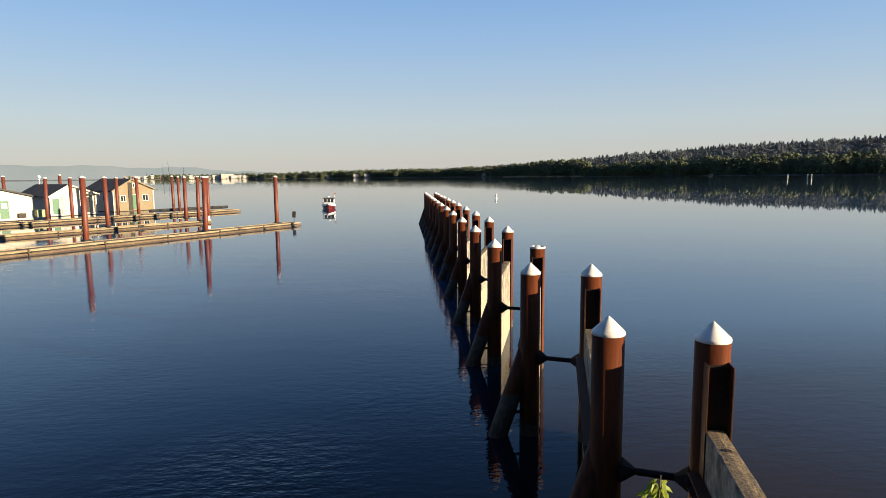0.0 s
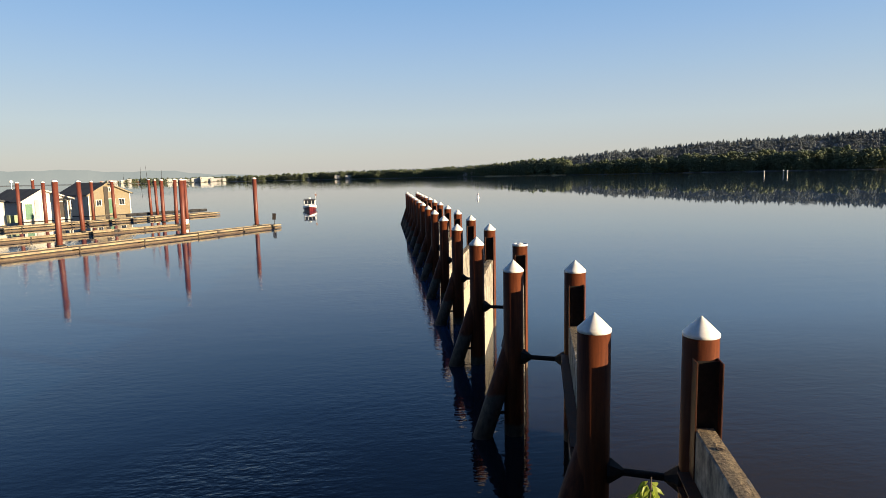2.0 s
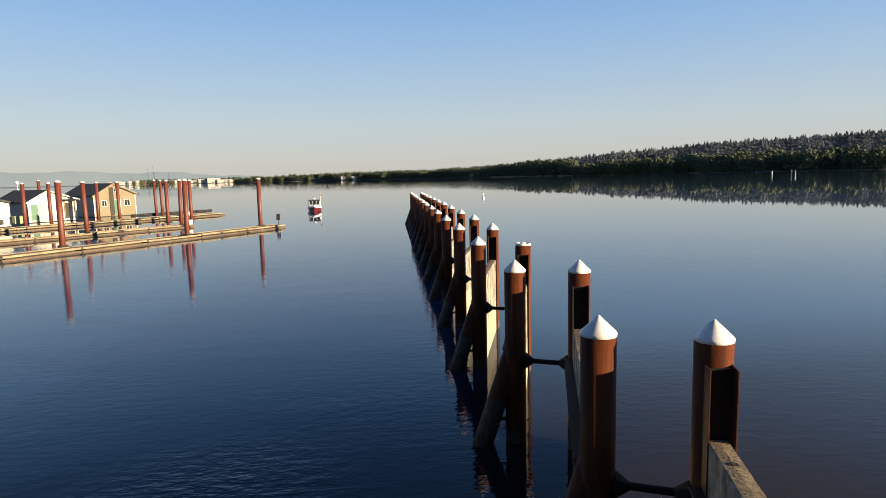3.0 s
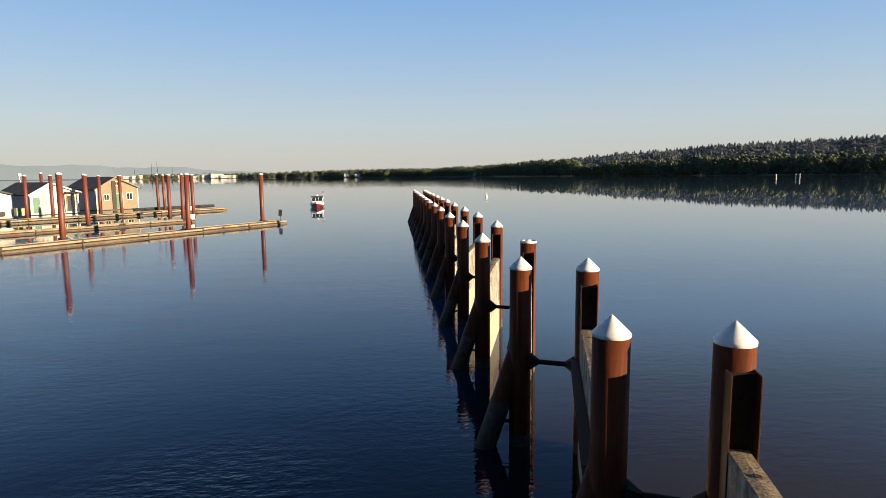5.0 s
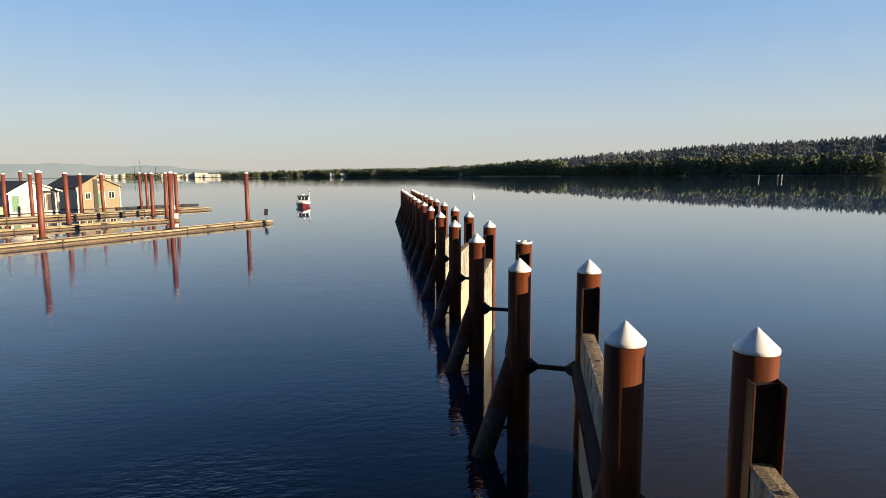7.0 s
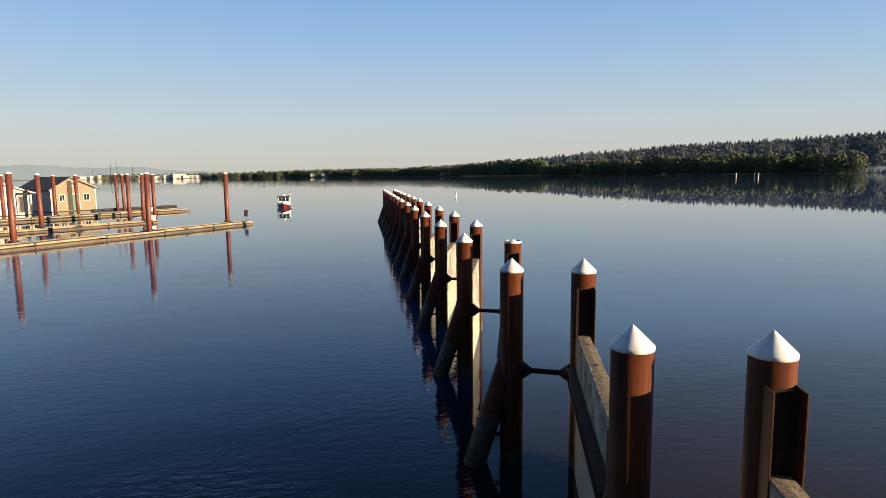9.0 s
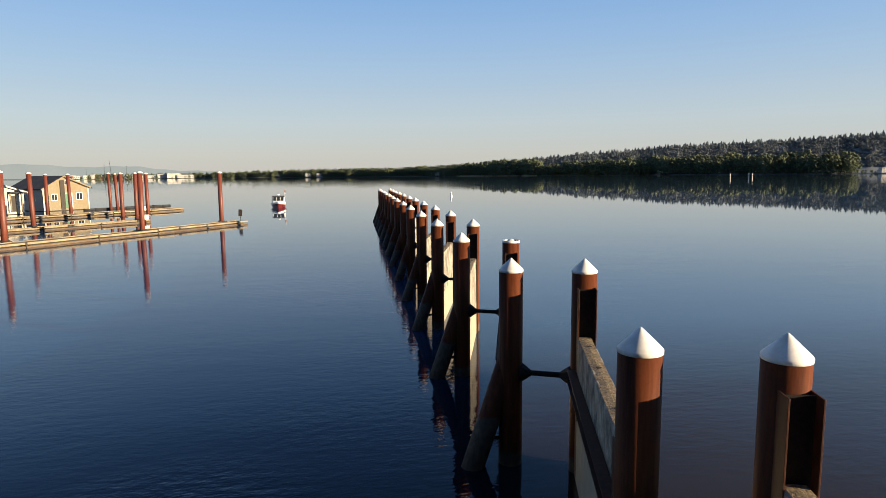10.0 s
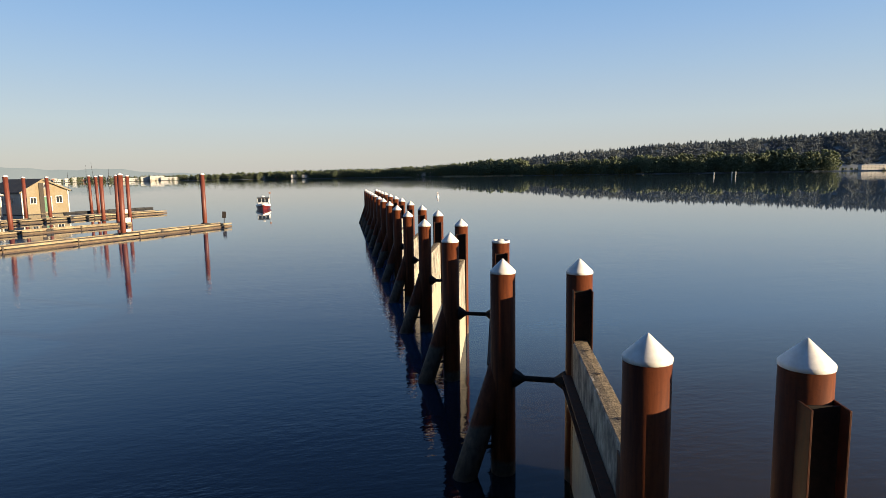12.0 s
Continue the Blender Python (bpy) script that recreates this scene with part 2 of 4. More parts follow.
def river():
    m, nt, sh = blank("calm river water")
    sh.inputs["IOR"].default_value = 1.333
    sh.inputs["Roughness"].default_value = 0.0
    silt = noise_of(nt, coords(nt, (1, 1, 1), "world"), 0.03, 3)
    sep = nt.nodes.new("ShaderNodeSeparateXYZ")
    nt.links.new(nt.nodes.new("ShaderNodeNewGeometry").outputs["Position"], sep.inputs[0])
    right_side = nt.nodes.new("ShaderNodeMapRange")
    right_side.inputs["From Min"].default_value, right_side.inputs["From Max"].default_value = 0.5, 6.0
    nt.links.new(sep.outputs[0], right_side.inputs[0])
    # Far water blued in place of sky reflection; near water darkened like shade.
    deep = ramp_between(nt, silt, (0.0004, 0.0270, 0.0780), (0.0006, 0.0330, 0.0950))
    near_shade = ramp_between(nt, silt, (0.0002, 0.0012, 0.0045), (0.0003, 0.0018, 0.0065))
    far_fade = nt.nodes.new("ShaderNodeMapRange")
    far_fade.inputs["From Min"].default_value, far_fade.inputs["From Max"].default_value = 7.5, 27.0
    nt.links.new(sep.outputs[1], far_fade.inputs[0])
    deep = blend(nt, far_fade.outputs[0], near_shade, deep)
    # Right side: murky brown near; farther, blue lifted to stand in for reflected sky.
    outward = nt.nodes.new("ShaderNodeMapRange")
    outward.inputs["From Min"].default_value, outward.inputs["From Max"].default_value = 9.0, 24.0
    nt.links.new(sep.outputs[1], outward.inputs[0])
    murk_to_sky = ramp_between(nt, outward.outputs[0], (0.030, 0.021, 0.006), (0.050, 0.092, 0.145))
    nt.links.new(blend(nt, right_side.outputs[0], deep, murk_to_sky), sh.inputs["Base Color"])
    swell = noise_of(nt, coords(nt, (0.35, 0.9, 1), "world"), 0.8, 2, 0.5)
    ripple = noise_of(nt, coords(nt, (1.0, 2.0, 1), "world"), 2.6, 2, 0.5)
    gusts = ramp_between(nt, noise_of(nt, coords(nt, (1, 1, 1), "world"), 0.07, 3), (0.3, 0.3, 0.3), (1, 1, 1), 0.42, 0.66)
    calm = nt.nodes.new("ShaderNodeMapRange")
    calm.inputs["From Min"].default_value, calm.inputs["From Max"].default_value = 38.0, 70.0
    calm.inputs["To Min"].default_value, calm.inputs["To Max"].default_value = 1.0, 0.05
    reach = nt.nodes.new("ShaderNodeVectorMath")
    reach.operation = "LENGTH"
    nt.links.new(coords(nt, (1, 1, 1), "world"), reach.inputs[0])
    nt.links.new(reach.outputs["Value"], calm.inputs[0])
    wind = nt.nodes.new("ShaderNodeMapRange")       # the open river beyond is ruffled again
    wind.inputs["From Min"].default_value, wind.inputs["From Max"].default_value = 170.0, 420.0
    wind.inputs["To Max"].default_value = 0.5
    nt.links.new(reach.outputs["Value"], wind.inputs[0])
    still = nt.nodes.new("ShaderNodeMath")
    still.operation = "ADD"
    nt.links.new(calm.outputs[0], still.inputs[0])
    nt.links.new(wind.outputs[0], still.inputs[1])
    both = nt.nodes.new("ShaderNodeMath")
    both.operation = "MULTIPLY"
    nt.links.new(gusts, both.inputs[0])
    nt.links.new(still.outputs[0], both.inputs[1])
    eddy = nt.nodes.new("ShaderNodeVectorMath")
    eddy.operation = "DISTANCE"
    nt.links.new(coords(nt, (1, 1, 1), "world"), eddy.inputs[0])
    eddy.inputs[1].default_value = (-2.6, 9.4, 0)
    near = nt.nodes.new("ShaderNodeMapRange")
    near.inputs["From Min"].default_value, near.inputs["From Max"].default_value = 2.6, 0.5
    near.inputs["To Min"].default_value, near.inputs["To Max"].default_value = 0.0, 2.4
    nt.links.new(eddy.outputs["Value"], near.inputs[0])
    lift = nt.nodes.new("ShaderNodeMath")
    lift.operation = "ADD"
    nt.links.new(both.outputs[0], lift.inputs[0])
    nt.links.new(near.outputs[0], lift.inputs[1])
    patch = lift.outputs[0]
    mul = nt.nodes.new("ShaderNodeMath")
    mul.operation = "MULTIPLY"
    nt.links.new(ripple, mul.inputs[0])
    nt.links.new(patch, mul.inputs[1])
    roll = nt.nodes.new("ShaderNodeMath")
    roll.operation = "MULTIPLY"
    nt.links.new(swell, roll.inputs[0])
    nt.links.new(still.outputs[0], roll.inputs[1])
    b1 = nt.nodes.new("ShaderNodeBump")
    b1.inputs["Strength"].default_value, b1.inputs["Distance"].default_value = 1.0, 0.0062
    nt.links.new(roll.outputs[0], b1.inputs["Height"])
    b2 = nt.nodes.new("ShaderNodeBump")
    b2.inputs["Strength"].default_value, b2.inputs["Distance"].default_value = 1.0, 0.0085
    nt.links.new(mul.outputs[0], b2.inputs["Height"])
    nt.links.new(b1.outputs[0], b2.inputs["Normal"])
    fine = noise_of(nt, coords(nt, (0.8, 1.8, 1), "world"), 8.0, 2, 0.5)
    mul2 = nt.nodes.new("ShaderNodeMath")
    mul2.operation = "MULTIPLY"
    nt.links.new(fine, mul2.inputs[0])
    nt.links.new(patch, mul2.inputs[1])
    b3 = nt.nodes.new("ShaderNodeBump")
    b3.inputs["Strength"].default_value, b3.inputs["Distance"].default_value = 1.0, 0.0028
    nt.links.new(mul2.outputs[0], b3.inputs["Height"])
    nt.links.new(b2.outputs[0], b3.inputs["Normal"])
    nt.links.new(b3.outputs[0], sh.inputs["Normal"])
    return m


WATER = river()


# ---- mesh tools ----
def part(name, bm, material, parent=None, label="", smooth=False):
    me = bpy.data.meshes.new(name)
    bmesh.ops.recalc_face_normals(bm, faces=bm.faces)
    bm.to_mesh(me)
    bm.free()
    me.materials.append(material)
    if smooth:
        for p in me.polygons:
            p.use_smooth = abs(p.normal.z) < 0.98
    ob = new(name, me)
    ob.parent = parent
    if label:
        ob["label"] = label
    return ob


def raw(name, verts, faces, material, parent=None, label=""):
    me = bpy.data.meshes.new(name)
    me.from_pydata(verts, [], faces)
    me.materials.append(material)
    ob = new(name, me)
    ob.parent = parent
    if label:
        ob["label"] = label
    return ob


def base(name, m, label, category, group="", kind=""):
    ob = new(name)
    ob.matrix_world = m
    return tagged(ob, label, category, group, kind)


def box(bm, sx, sy, sz, m=Matrix(), bevel=0.0):
    """A box centred on m, its edges bevelled."""
    r = bmesh.ops.create_cube(bm, size=1, matrix=m @ Matrix.Diagonal((sx, sy, sz, 1)))
    if bevel:
        edges = list({e for v in r["verts"] for e in v.link_edges})
        bmesh.ops.bevel(bm, geom=edges, offset=bevel, segments=2, affect="EDGES", profile=0.6)
    return bm


def boxed(sx, sy, sz, m=Matrix(), bevel=0.0):
    return box(bmesh.new(), sx, sy, sz, m, bevel)


def lathe(bm, profile, m=Matrix(), sides=32):
    """Turns a profile of (radius, height) round z."""
    rings = []
    for r, z in profile:
        if r < 1e-5:
            rings.append([bm.verts.new(m @ Vector((0, 0, z)))])
        else:
            rings.append([bm.verts.new(m @ Vector((r * math.cos(math.tau * i / sides), r * math.sin(math.tau * i / sides), z))) for i in range(sides)])
    for p, q in zip(rings, rings[1:]):
        for i in range(sides):
            j = (i + 1) % sides
            if len(p) == 1:
                bm.faces.new((p[0], q[j], q[i]))
            elif len(q) == 1:
                bm.faces.new((p[i], p[j], q[0]))
            else:
                bm.faces.new((p[i], p[j], q[j], q[i]))
    for ring, flip in ((rings[0], True), (rings[-1], False)):
        if len(ring) > 2:
            bm.faces.new(ring[::-1] if flip else ring)
    return bm


def aim(p, q):
    """The pose at p whose z axis points to q."""
    p, q = Vector(p), Vector(q)
    return Matrix.Translation(p) @ (q - p).to_track_quat("Z", "Y").to_matrix().to_4x4()


def rod(bm, p, q, r0, r1=None, sides=12):
    r1 = r0 if r1 is None else r1
    return lathe(bm, [(r0, 0), (r1, (Vector(q) - Vector(p)).length)], aim(p, q), sides)


def prism(bm, outline, depth, m=Matrix()):
    """An outline in local x, z, drawn out along local y from 0 to depth."""
    f = [bm.verts.new(m @ Vector((x, 0, z))) for x, z in outline]
    b = [bm.verts.new(m @ Vector((x, depth, z))) for x, z in outline]
    n = len(outline)
    bm.faces.new(f)
    bm.faces.new(b[::-1])
    for i in range(n):
        bm.faces.new((f[i], b[i], b[(i + 1) % n], f[(i + 1) % n]))
    return bm


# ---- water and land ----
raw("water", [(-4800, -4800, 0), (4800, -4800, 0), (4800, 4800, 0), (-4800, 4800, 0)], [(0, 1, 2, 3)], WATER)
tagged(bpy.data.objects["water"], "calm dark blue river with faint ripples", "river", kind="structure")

AIM = 3.84


def table(x, rows):
    return float(np.interp(x, [r[0] for r in rows], [r[1] for r in rows]))


SHORE = [(-60, 3000), (-16, 3000), (-6, 2750), (5, 2400), (12, 2050), (20, 1800), (30, 1620), (46, 1480), (70, 1440)]
RIDGE = [(-60, 2), (-17, 3), (-13, 8), (-6, 12), (4, 15), (9, 18), (15.9, 27), (20.4, 36), (25.1, 43), (29.7, 51), (34, 55), (37.9, 60), (45.8, 74), (70, 80)]


def shore_at(az):
    return table(az, SHORE) + 14 * math.sin(az * 1.7) + 7 * math.sin(az * 5.3 + 1)


def ridge_at(az, r):
    return 4.9 + table(az, RIDGE) / 1063 * r * math.cos(radians(min(az - AIM, 42)))


def spot(az, r, z=0.0):
    return (r * math.sin(radians(az)), r * math.cos(radians(az)), z)


def far_range(az):
    return shore_at(az) + table(az, [(-60, 300), (0, 500), (10, 800), (70, 1000)])


def land_height(az, r):
    s, f = shore_at(az), far_range(az)
    top = max(ridge_at(az, f) - 14, 3.0)
    k = min(max((r - s - 60) / (f - s - 60), 0), 1)
    k = k * k * (3 - 2 * k)
    return 2.2 + (top - 2.2) * k if r > s + 12 else max(-1.0, 2.2 * (r - s) / 12)


verts, faces = [], []
azs = [-62 + 0.5 * i for i in range(273)]
for az in azs:
    s, f = shore_at(az), far_range(az)
    for r in [s - 8, s + 5, s + 14] + [s + 60 + (f - s - 60) * k / 8 for k in range(9)] + [f + 500]:
        verts.append(spot(az, r, land_height(az, r) - (20 if r > f + 100 else 0)))
n = 13
for i in range(len(azs) - 1):
    for k in range(n - 1):
        faces.append((i * n + k, (i + 1) * n + k, (i + 1) * n + k + 1, i * n + k + 1))
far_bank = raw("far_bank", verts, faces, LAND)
tagged(far_bank, "wooded far river bank rising to a low hill", "river bank", kind="structure")
for p in far_bank.data.polygons:
    p.use_smooth = True

# pale sand at the water's edge
verts, faces = [], []
for i in range(60):
    az = 9.5 + 7.5 * i / 59
    s = shore_at(az)
    verts += [spot(az, s - 9, 0.05), spot(az, s + 11, 4.6)]
for i in range(59):
    faces.append((2 * i, 2 * i + 2, 2 * i + 3, 2 * i + 1))
tagged(raw("sand_beach", verts, faces, SAND), "narrow pale sand beach along the far bank", "beach", kind="structure")

# unseen bank added behind the camera to block sky light
verts, faces = [], []
COLS, ROWS = 60, 12
for i in range(COLS + 1):
    for k in range(ROWS + 1):
        x = -90 + 112 * i / COLS
        y = -5 - 50 * k / ROWS
        z = -0.8 + 27 * min(k / 4, 1) ** 0.8 + 1.2 * noise.noise((x * 0.12, y * 0.12, 0)) * min(k, 3)
        verts.append((x + 2 * noise.noise((x * 0.1, 0, 5)), y + 2.5 * noise.noise((x * 0.15, 0, 9)), z * (1 if x < 14 else max(0.05, (22 - x) / 8))))
for i in range(COLS):
    for k in range(ROWS):
        a = i * (ROWS + 1) + k
        faces.append((a, a + 1, a + ROWS + 2, a + ROWS + 1))
tagged(raw("unseen_bank", verts, faces, LAND), "steep unseen bank added behind the camera to block sky light", "river bank", kind="structure")
# unseen deck added under the camera; it also blocks light from below
part("walkway", boxed(2.2, 14.4, 0.25, pose(-0.3, -4.6, 3.05), 0.02), CONCRETE)
tagged(bpy.data.objects["walkway"], "plain unseen walkway deck added under the camera", "walkway", kind="structure")

# hazy hills far down the river, their haze painted as a glow
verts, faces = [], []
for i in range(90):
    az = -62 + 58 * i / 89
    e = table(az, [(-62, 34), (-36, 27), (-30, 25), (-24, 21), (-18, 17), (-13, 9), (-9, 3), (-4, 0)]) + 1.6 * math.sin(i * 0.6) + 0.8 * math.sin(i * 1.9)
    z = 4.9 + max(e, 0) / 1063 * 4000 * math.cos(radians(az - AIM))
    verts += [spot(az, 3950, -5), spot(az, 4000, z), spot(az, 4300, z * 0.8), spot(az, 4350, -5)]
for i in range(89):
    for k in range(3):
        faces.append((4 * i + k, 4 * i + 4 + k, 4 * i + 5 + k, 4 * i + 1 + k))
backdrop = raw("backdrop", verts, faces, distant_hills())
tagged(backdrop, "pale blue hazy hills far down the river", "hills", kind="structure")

rng = np.random.default_rng(7)


OCTA = np.array([(1, 0, 0), (-1, 0, 0), (0, 1, 0), (0, -1, 0), (0, 0, 1), (0, 0, -1)], float)
OCTA_FACES = np.array([(0, 2, 4), (2, 1, 4), (1, 3, 4), (3, 0, 4), (2, 0, 5), (1, 2, 5), (3, 1, 5), (0, 3, 5)])


def blob(r):
    """A rough leaf clump: eight faces with pushed and turned points."""
    a, b = r.uniform(0, math.tau), r.uniform(0, math.tau)
    turn = np.array([[math.cos(a), math.sin(a), 0], [-math.sin(a), math.cos(a), 0], [0, 0, 1]]) @ np.array([[1, 0, 0], [0, math.cos(b), math.sin(b)], [0, -math.sin(b), math.cos(b)]])
    return (OCTA * r.uniform(0.7, 1.35, (6, 1))) @ turn, OCTA_FACES


def broadleaf(r, clumps=120, big=1.0):
    vs, fs, k = [], [], 0
    for _ in range(clumps):
        v, f = blob(r)
        h = r.uniform(0.05, 0.95)
        reach = 0.40 * math.sin(math.pi * min(0.22 + 0.76 * h, 1)) ** 0.6
        a, d = r.uniform(0, math.tau), reach * math.sqrt(r.uniform(0, 1))
        s = r.uniform(0.035, 0.085) * big
        vs.append(v * (s, s, s * 0.9) + (d * math.cos(a), d * math.sin(a), h))
        fs.append(f + k)
        k += len(v)
    t = np.array([[0.025 * math.cos(a), 0.025 * math.sin(a), z] for z in (0, 0.5) for a in (0, 2.1, 4.2)])
    vs.append(t)
    fs.append(np.array([[0, 1, 4], [0, 4, 3], [1, 2, 5], [1, 5, 4], [2, 0, 3], [2, 3, 5]]) + k)
    return np.concatenate(vs), np.concatenate(fs)


def fir(r, tiers=5):
    vs, fs, k = [], [], 0
    for i in range(tiers):
        z0 = 0.10 + 0.80 * i / tiers
        rad = 0.17 * (1 - i / tiers) ** 0.85 + 0.018
        m = 7
        ring = [[rad * q * math.cos(math.tau * j / m), rad * q * math.sin(math.tau * j / m), z0 + r.uniform(-0.03, 0.02)]
                for j in range(m) for q in (r.uniform(0.55, 1.15),)]
        vs.append(np.array(ring + [[0, 0, z0 + 0.26 - 0.08 * i / tiers]]))
        fs.append(np.array([[j, (j + 1) % m, m] for j in range(m)]) + k)
        k += m + 1
    return np.concatenate(vs), np.concatenate(fs)


def plant(name, kinds, places, material, label, category):
    """Joins many trees into one wood. places: x, y, z, height, spread."""
    vs, fs, k = [], [], 0
    for x, y, z, hgt, spread in places:
        v, f = kinds[rng.integers(len(kinds))]
        a = rng.uniform(0, math.tau)
        c, s = math.cos(a), math.sin(a)
        w = v @ np.array([[c, s, 0], [-s, c, 0], [0, 0, 1]]) * (hgt * spread, hgt * spread, hgt) + (x, y, z)
        vs.append(w)
        fs.append(f + k)
        k += len(v)
    ob = raw(name, np.concatenate(vs).tolist(), np.concatenate(fs).tolist(), material)
    for p in ob.data.polygons:
        p.use_smooth = True
    return tagged(ob, label, category, kind="stuff")


OAKS = [broadleaf(rng) for _ in range(7)]
SHRUBS = [broadleaf(rng, 60) for _ in range(4)]
HILLTREES = [broadleaf(rng, 22, 1.9) for _ in range(6)]
FIRS = [fir(rng) for _ in range(6)]

BELT = [(-60, 2), (-31, 2), (-29, 7), (-15, 7), (-13, 8), (-6, 11), (4, 13), (9, 18), (12, 22), (15, 27), (18, 22), (20, 21), (23, 25), (27, 28), (33, 33), (38, 35), (41, 36), (42.0, 32), (42.6, 3), (50, 3), (70, 8)]
places, az = [], -22.0
while az < 62:
    for row in range(3):
        r = shore_at(az) + 8 + 28 * row + rng.uniform(-6, 9)
        hgt = table(az, BELT) / 1063 * r * math.cos(radians(min(az - AIM, 42))) * rng.uniform(0.66, 1.12) * (0.9, 1.0, 1.05)[row] + 3
        places.append((*spot(az + rng.uniform(-0.2, 0.2), r, land_height(az, r) - 0.5), max(hgt, 5), rng.uniform(0.85, 1.25)))
    az += 0.36 * rng.uniform(0.7, 1.4) * (1850 / shore_at(az)) * (1.0 if az > 8 else 0.8)
plant("riverside_woods", OAKS, places, BROADLEAF, "broad-leaved green trees in a belt along the far bank", "woods")
places = []
for _ in range(130):
    az = AIM + math.degrees(math.atan((rng.choice([rng.uniform(225, 450), rng.uniform(570, 680), rng.uniform(830, 880)]) - 784) / 1063))
    r = shore_at(az) + rng.uniform(2, 9)
    places.append((*spot(az, r, 0.8), rng.uniform(6, 17), rng.uniform(0.9, 1.4)))
plant("waterfront_trees", SHRUBS, places, BROADLEAF, "small green trees in front of the far waterfront", "trees")
places = []
for _ in range(110):
    az = rng.choice([rng.uniform(9, 27), rng.uniform(18.5, 24)])
    r = shore_at(az) + rng.uniform(5, 13)
    places.append((*spot(az, r, 0.8), rng.uniform(8, 24), rng.uniform(1.1, 1.7)))
plant("willow_thicket", SHRUBS, places, WILLOW, "pale yellow-green willow bushes at the far water's edge", "bushes")
scrub, firs = [], []
for n in range(11000):
    az = rng.uniform(-6, 60)
    k = rng.uniform(0.10, 1.05) ** 0.7
    s, f = shore_at(az), far_range(az)
    r = s + 60 + (f - s - 60) * k
    small = 1.0 if az > 8 else 0.8
    if n % 16 == 0 or (k > 0.86 and n % 2 == 0):
        firs.append((*spot(az, r, land_height(az, r) - 1), rng.uniform(11, 18) * rng.choice([1, 1, 1, 1.35]) * small, rng.uniform(1.5, 2.4)))
    else:
        scrub.append((*spot(az, r, land_height(az, r) - 3), rng.uniform(6, 11) * small, rng.uniform(1.9, 3.0)))
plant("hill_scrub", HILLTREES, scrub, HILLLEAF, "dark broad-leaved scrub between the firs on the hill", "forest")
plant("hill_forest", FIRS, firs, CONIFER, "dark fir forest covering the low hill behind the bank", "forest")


# ---- breakwater of piles and skewed panels ----
LX, LY, RX, RY, STEP, COUNT = 2.35, 6.61, 3.365, 6.17, 4.322, 14
RADIUS, CAP_LOW, APEX = 0.186, 3.098, 3.317
SKEW = Vector((LX - RX, LY - STEP - RY, 0)).normalized()      # from a right pile towards the left pile one bay nearer
SKEW_TURN = math.degrees(math.atan2(SKEW.y, SKEW.x))


def cap_shape():
    r, tall = RADIUS + 0.004, APEX - CAP_LOW
    return lathe(bmesh.new(), [(RADIUS + 0.0005, 0.0), (r, 0.003), (r + 0.001, 0.032), (r - 0.005, 0.042), (r * 0.5, 0.042 + (tall - 0.042) * 0.5),
                               (0.012, tall - 0.008), (0, tall)], sides=48)


def shaft_shape(top):
    return lathe(bmesh.new(), [(RADIUS, -2.2), (RADIUS, 0.86), (RADIUS, 0.9), (RADIUS + 0.0025, 0.906), (RADIUS + 0.0025, 0.926), (RADIUS, 0.932), (RADIUS, 0.97), (RADIUS, top)], sides=40)


def flange_shape(turn, top, side):
    """One side of the slotted beam on the pile, which holds a panel's end."""
    bm = bmesh.new()
    box(bm, 0.235, 0.016, top + 2.0, pose(0, 0, 0, 0, 0, turn) @ pose(0.218, 0.016 + side * 0.126, (top - 2.0) / 2), 0.003)
    return bm


def web_shape(turn, top):
    bm = bmesh.new()
    m = pose(0, 0, 0, 0, 0, turn)
    box(bm, 0.016, 0.235, top + 1.99, m @ pose(RADIUS + 0.03, 0.016, (top - 2.01) / 2), 0.002)
    box(bm, 0.06, 0.12, top + 1.98, m @ pose(RADIUS - 0.008, 0.012, (top - 2.02) / 2))
    return bm


def pile(name, where, turn, top, label, group):
    root = base(name, where, label, "pile", group)
    part("shaft", shaft_shape(CAP_LOW + 0.03), PILE, root, smooth=True)
    part("cap", cap_shape(), CAP, root, "white conical plastic cap", True).location.z = CAP_LOW
    for side in (-1, 1):
        part("channel_flange", flange_shape(turn, top, side), BEAM, root, "dark rusty flange of the panel slot")
    # slot back coloured near black for the shade between the flanges
    part("channel_web", web_shape(turn, top), BLACKSTEEL, root, "back of the panel slot, blackened for its shade")
    return root


def strut_parts(root, p, q):
    p, q = Vector(p), Vector(q)
    d = (q - p).normalized()
    part("pipe", rod(bmesh.new(), p + d * RADIUS, q - d * RADIUS, 0.043, sides=16), BLACKSTEEL, root, smooth=True)
    for s, w in ((p, d), (q, -d)):
        m = aim(s + w * (RADIUS - 0.02), s + w)
        part("gusset", lathe(bmesh.new(), [(0.15, 0), (0.15, 0.03), (0.056, 0.155), (0.046, 0.17)], m, 8), BLACKSTEEL, root)


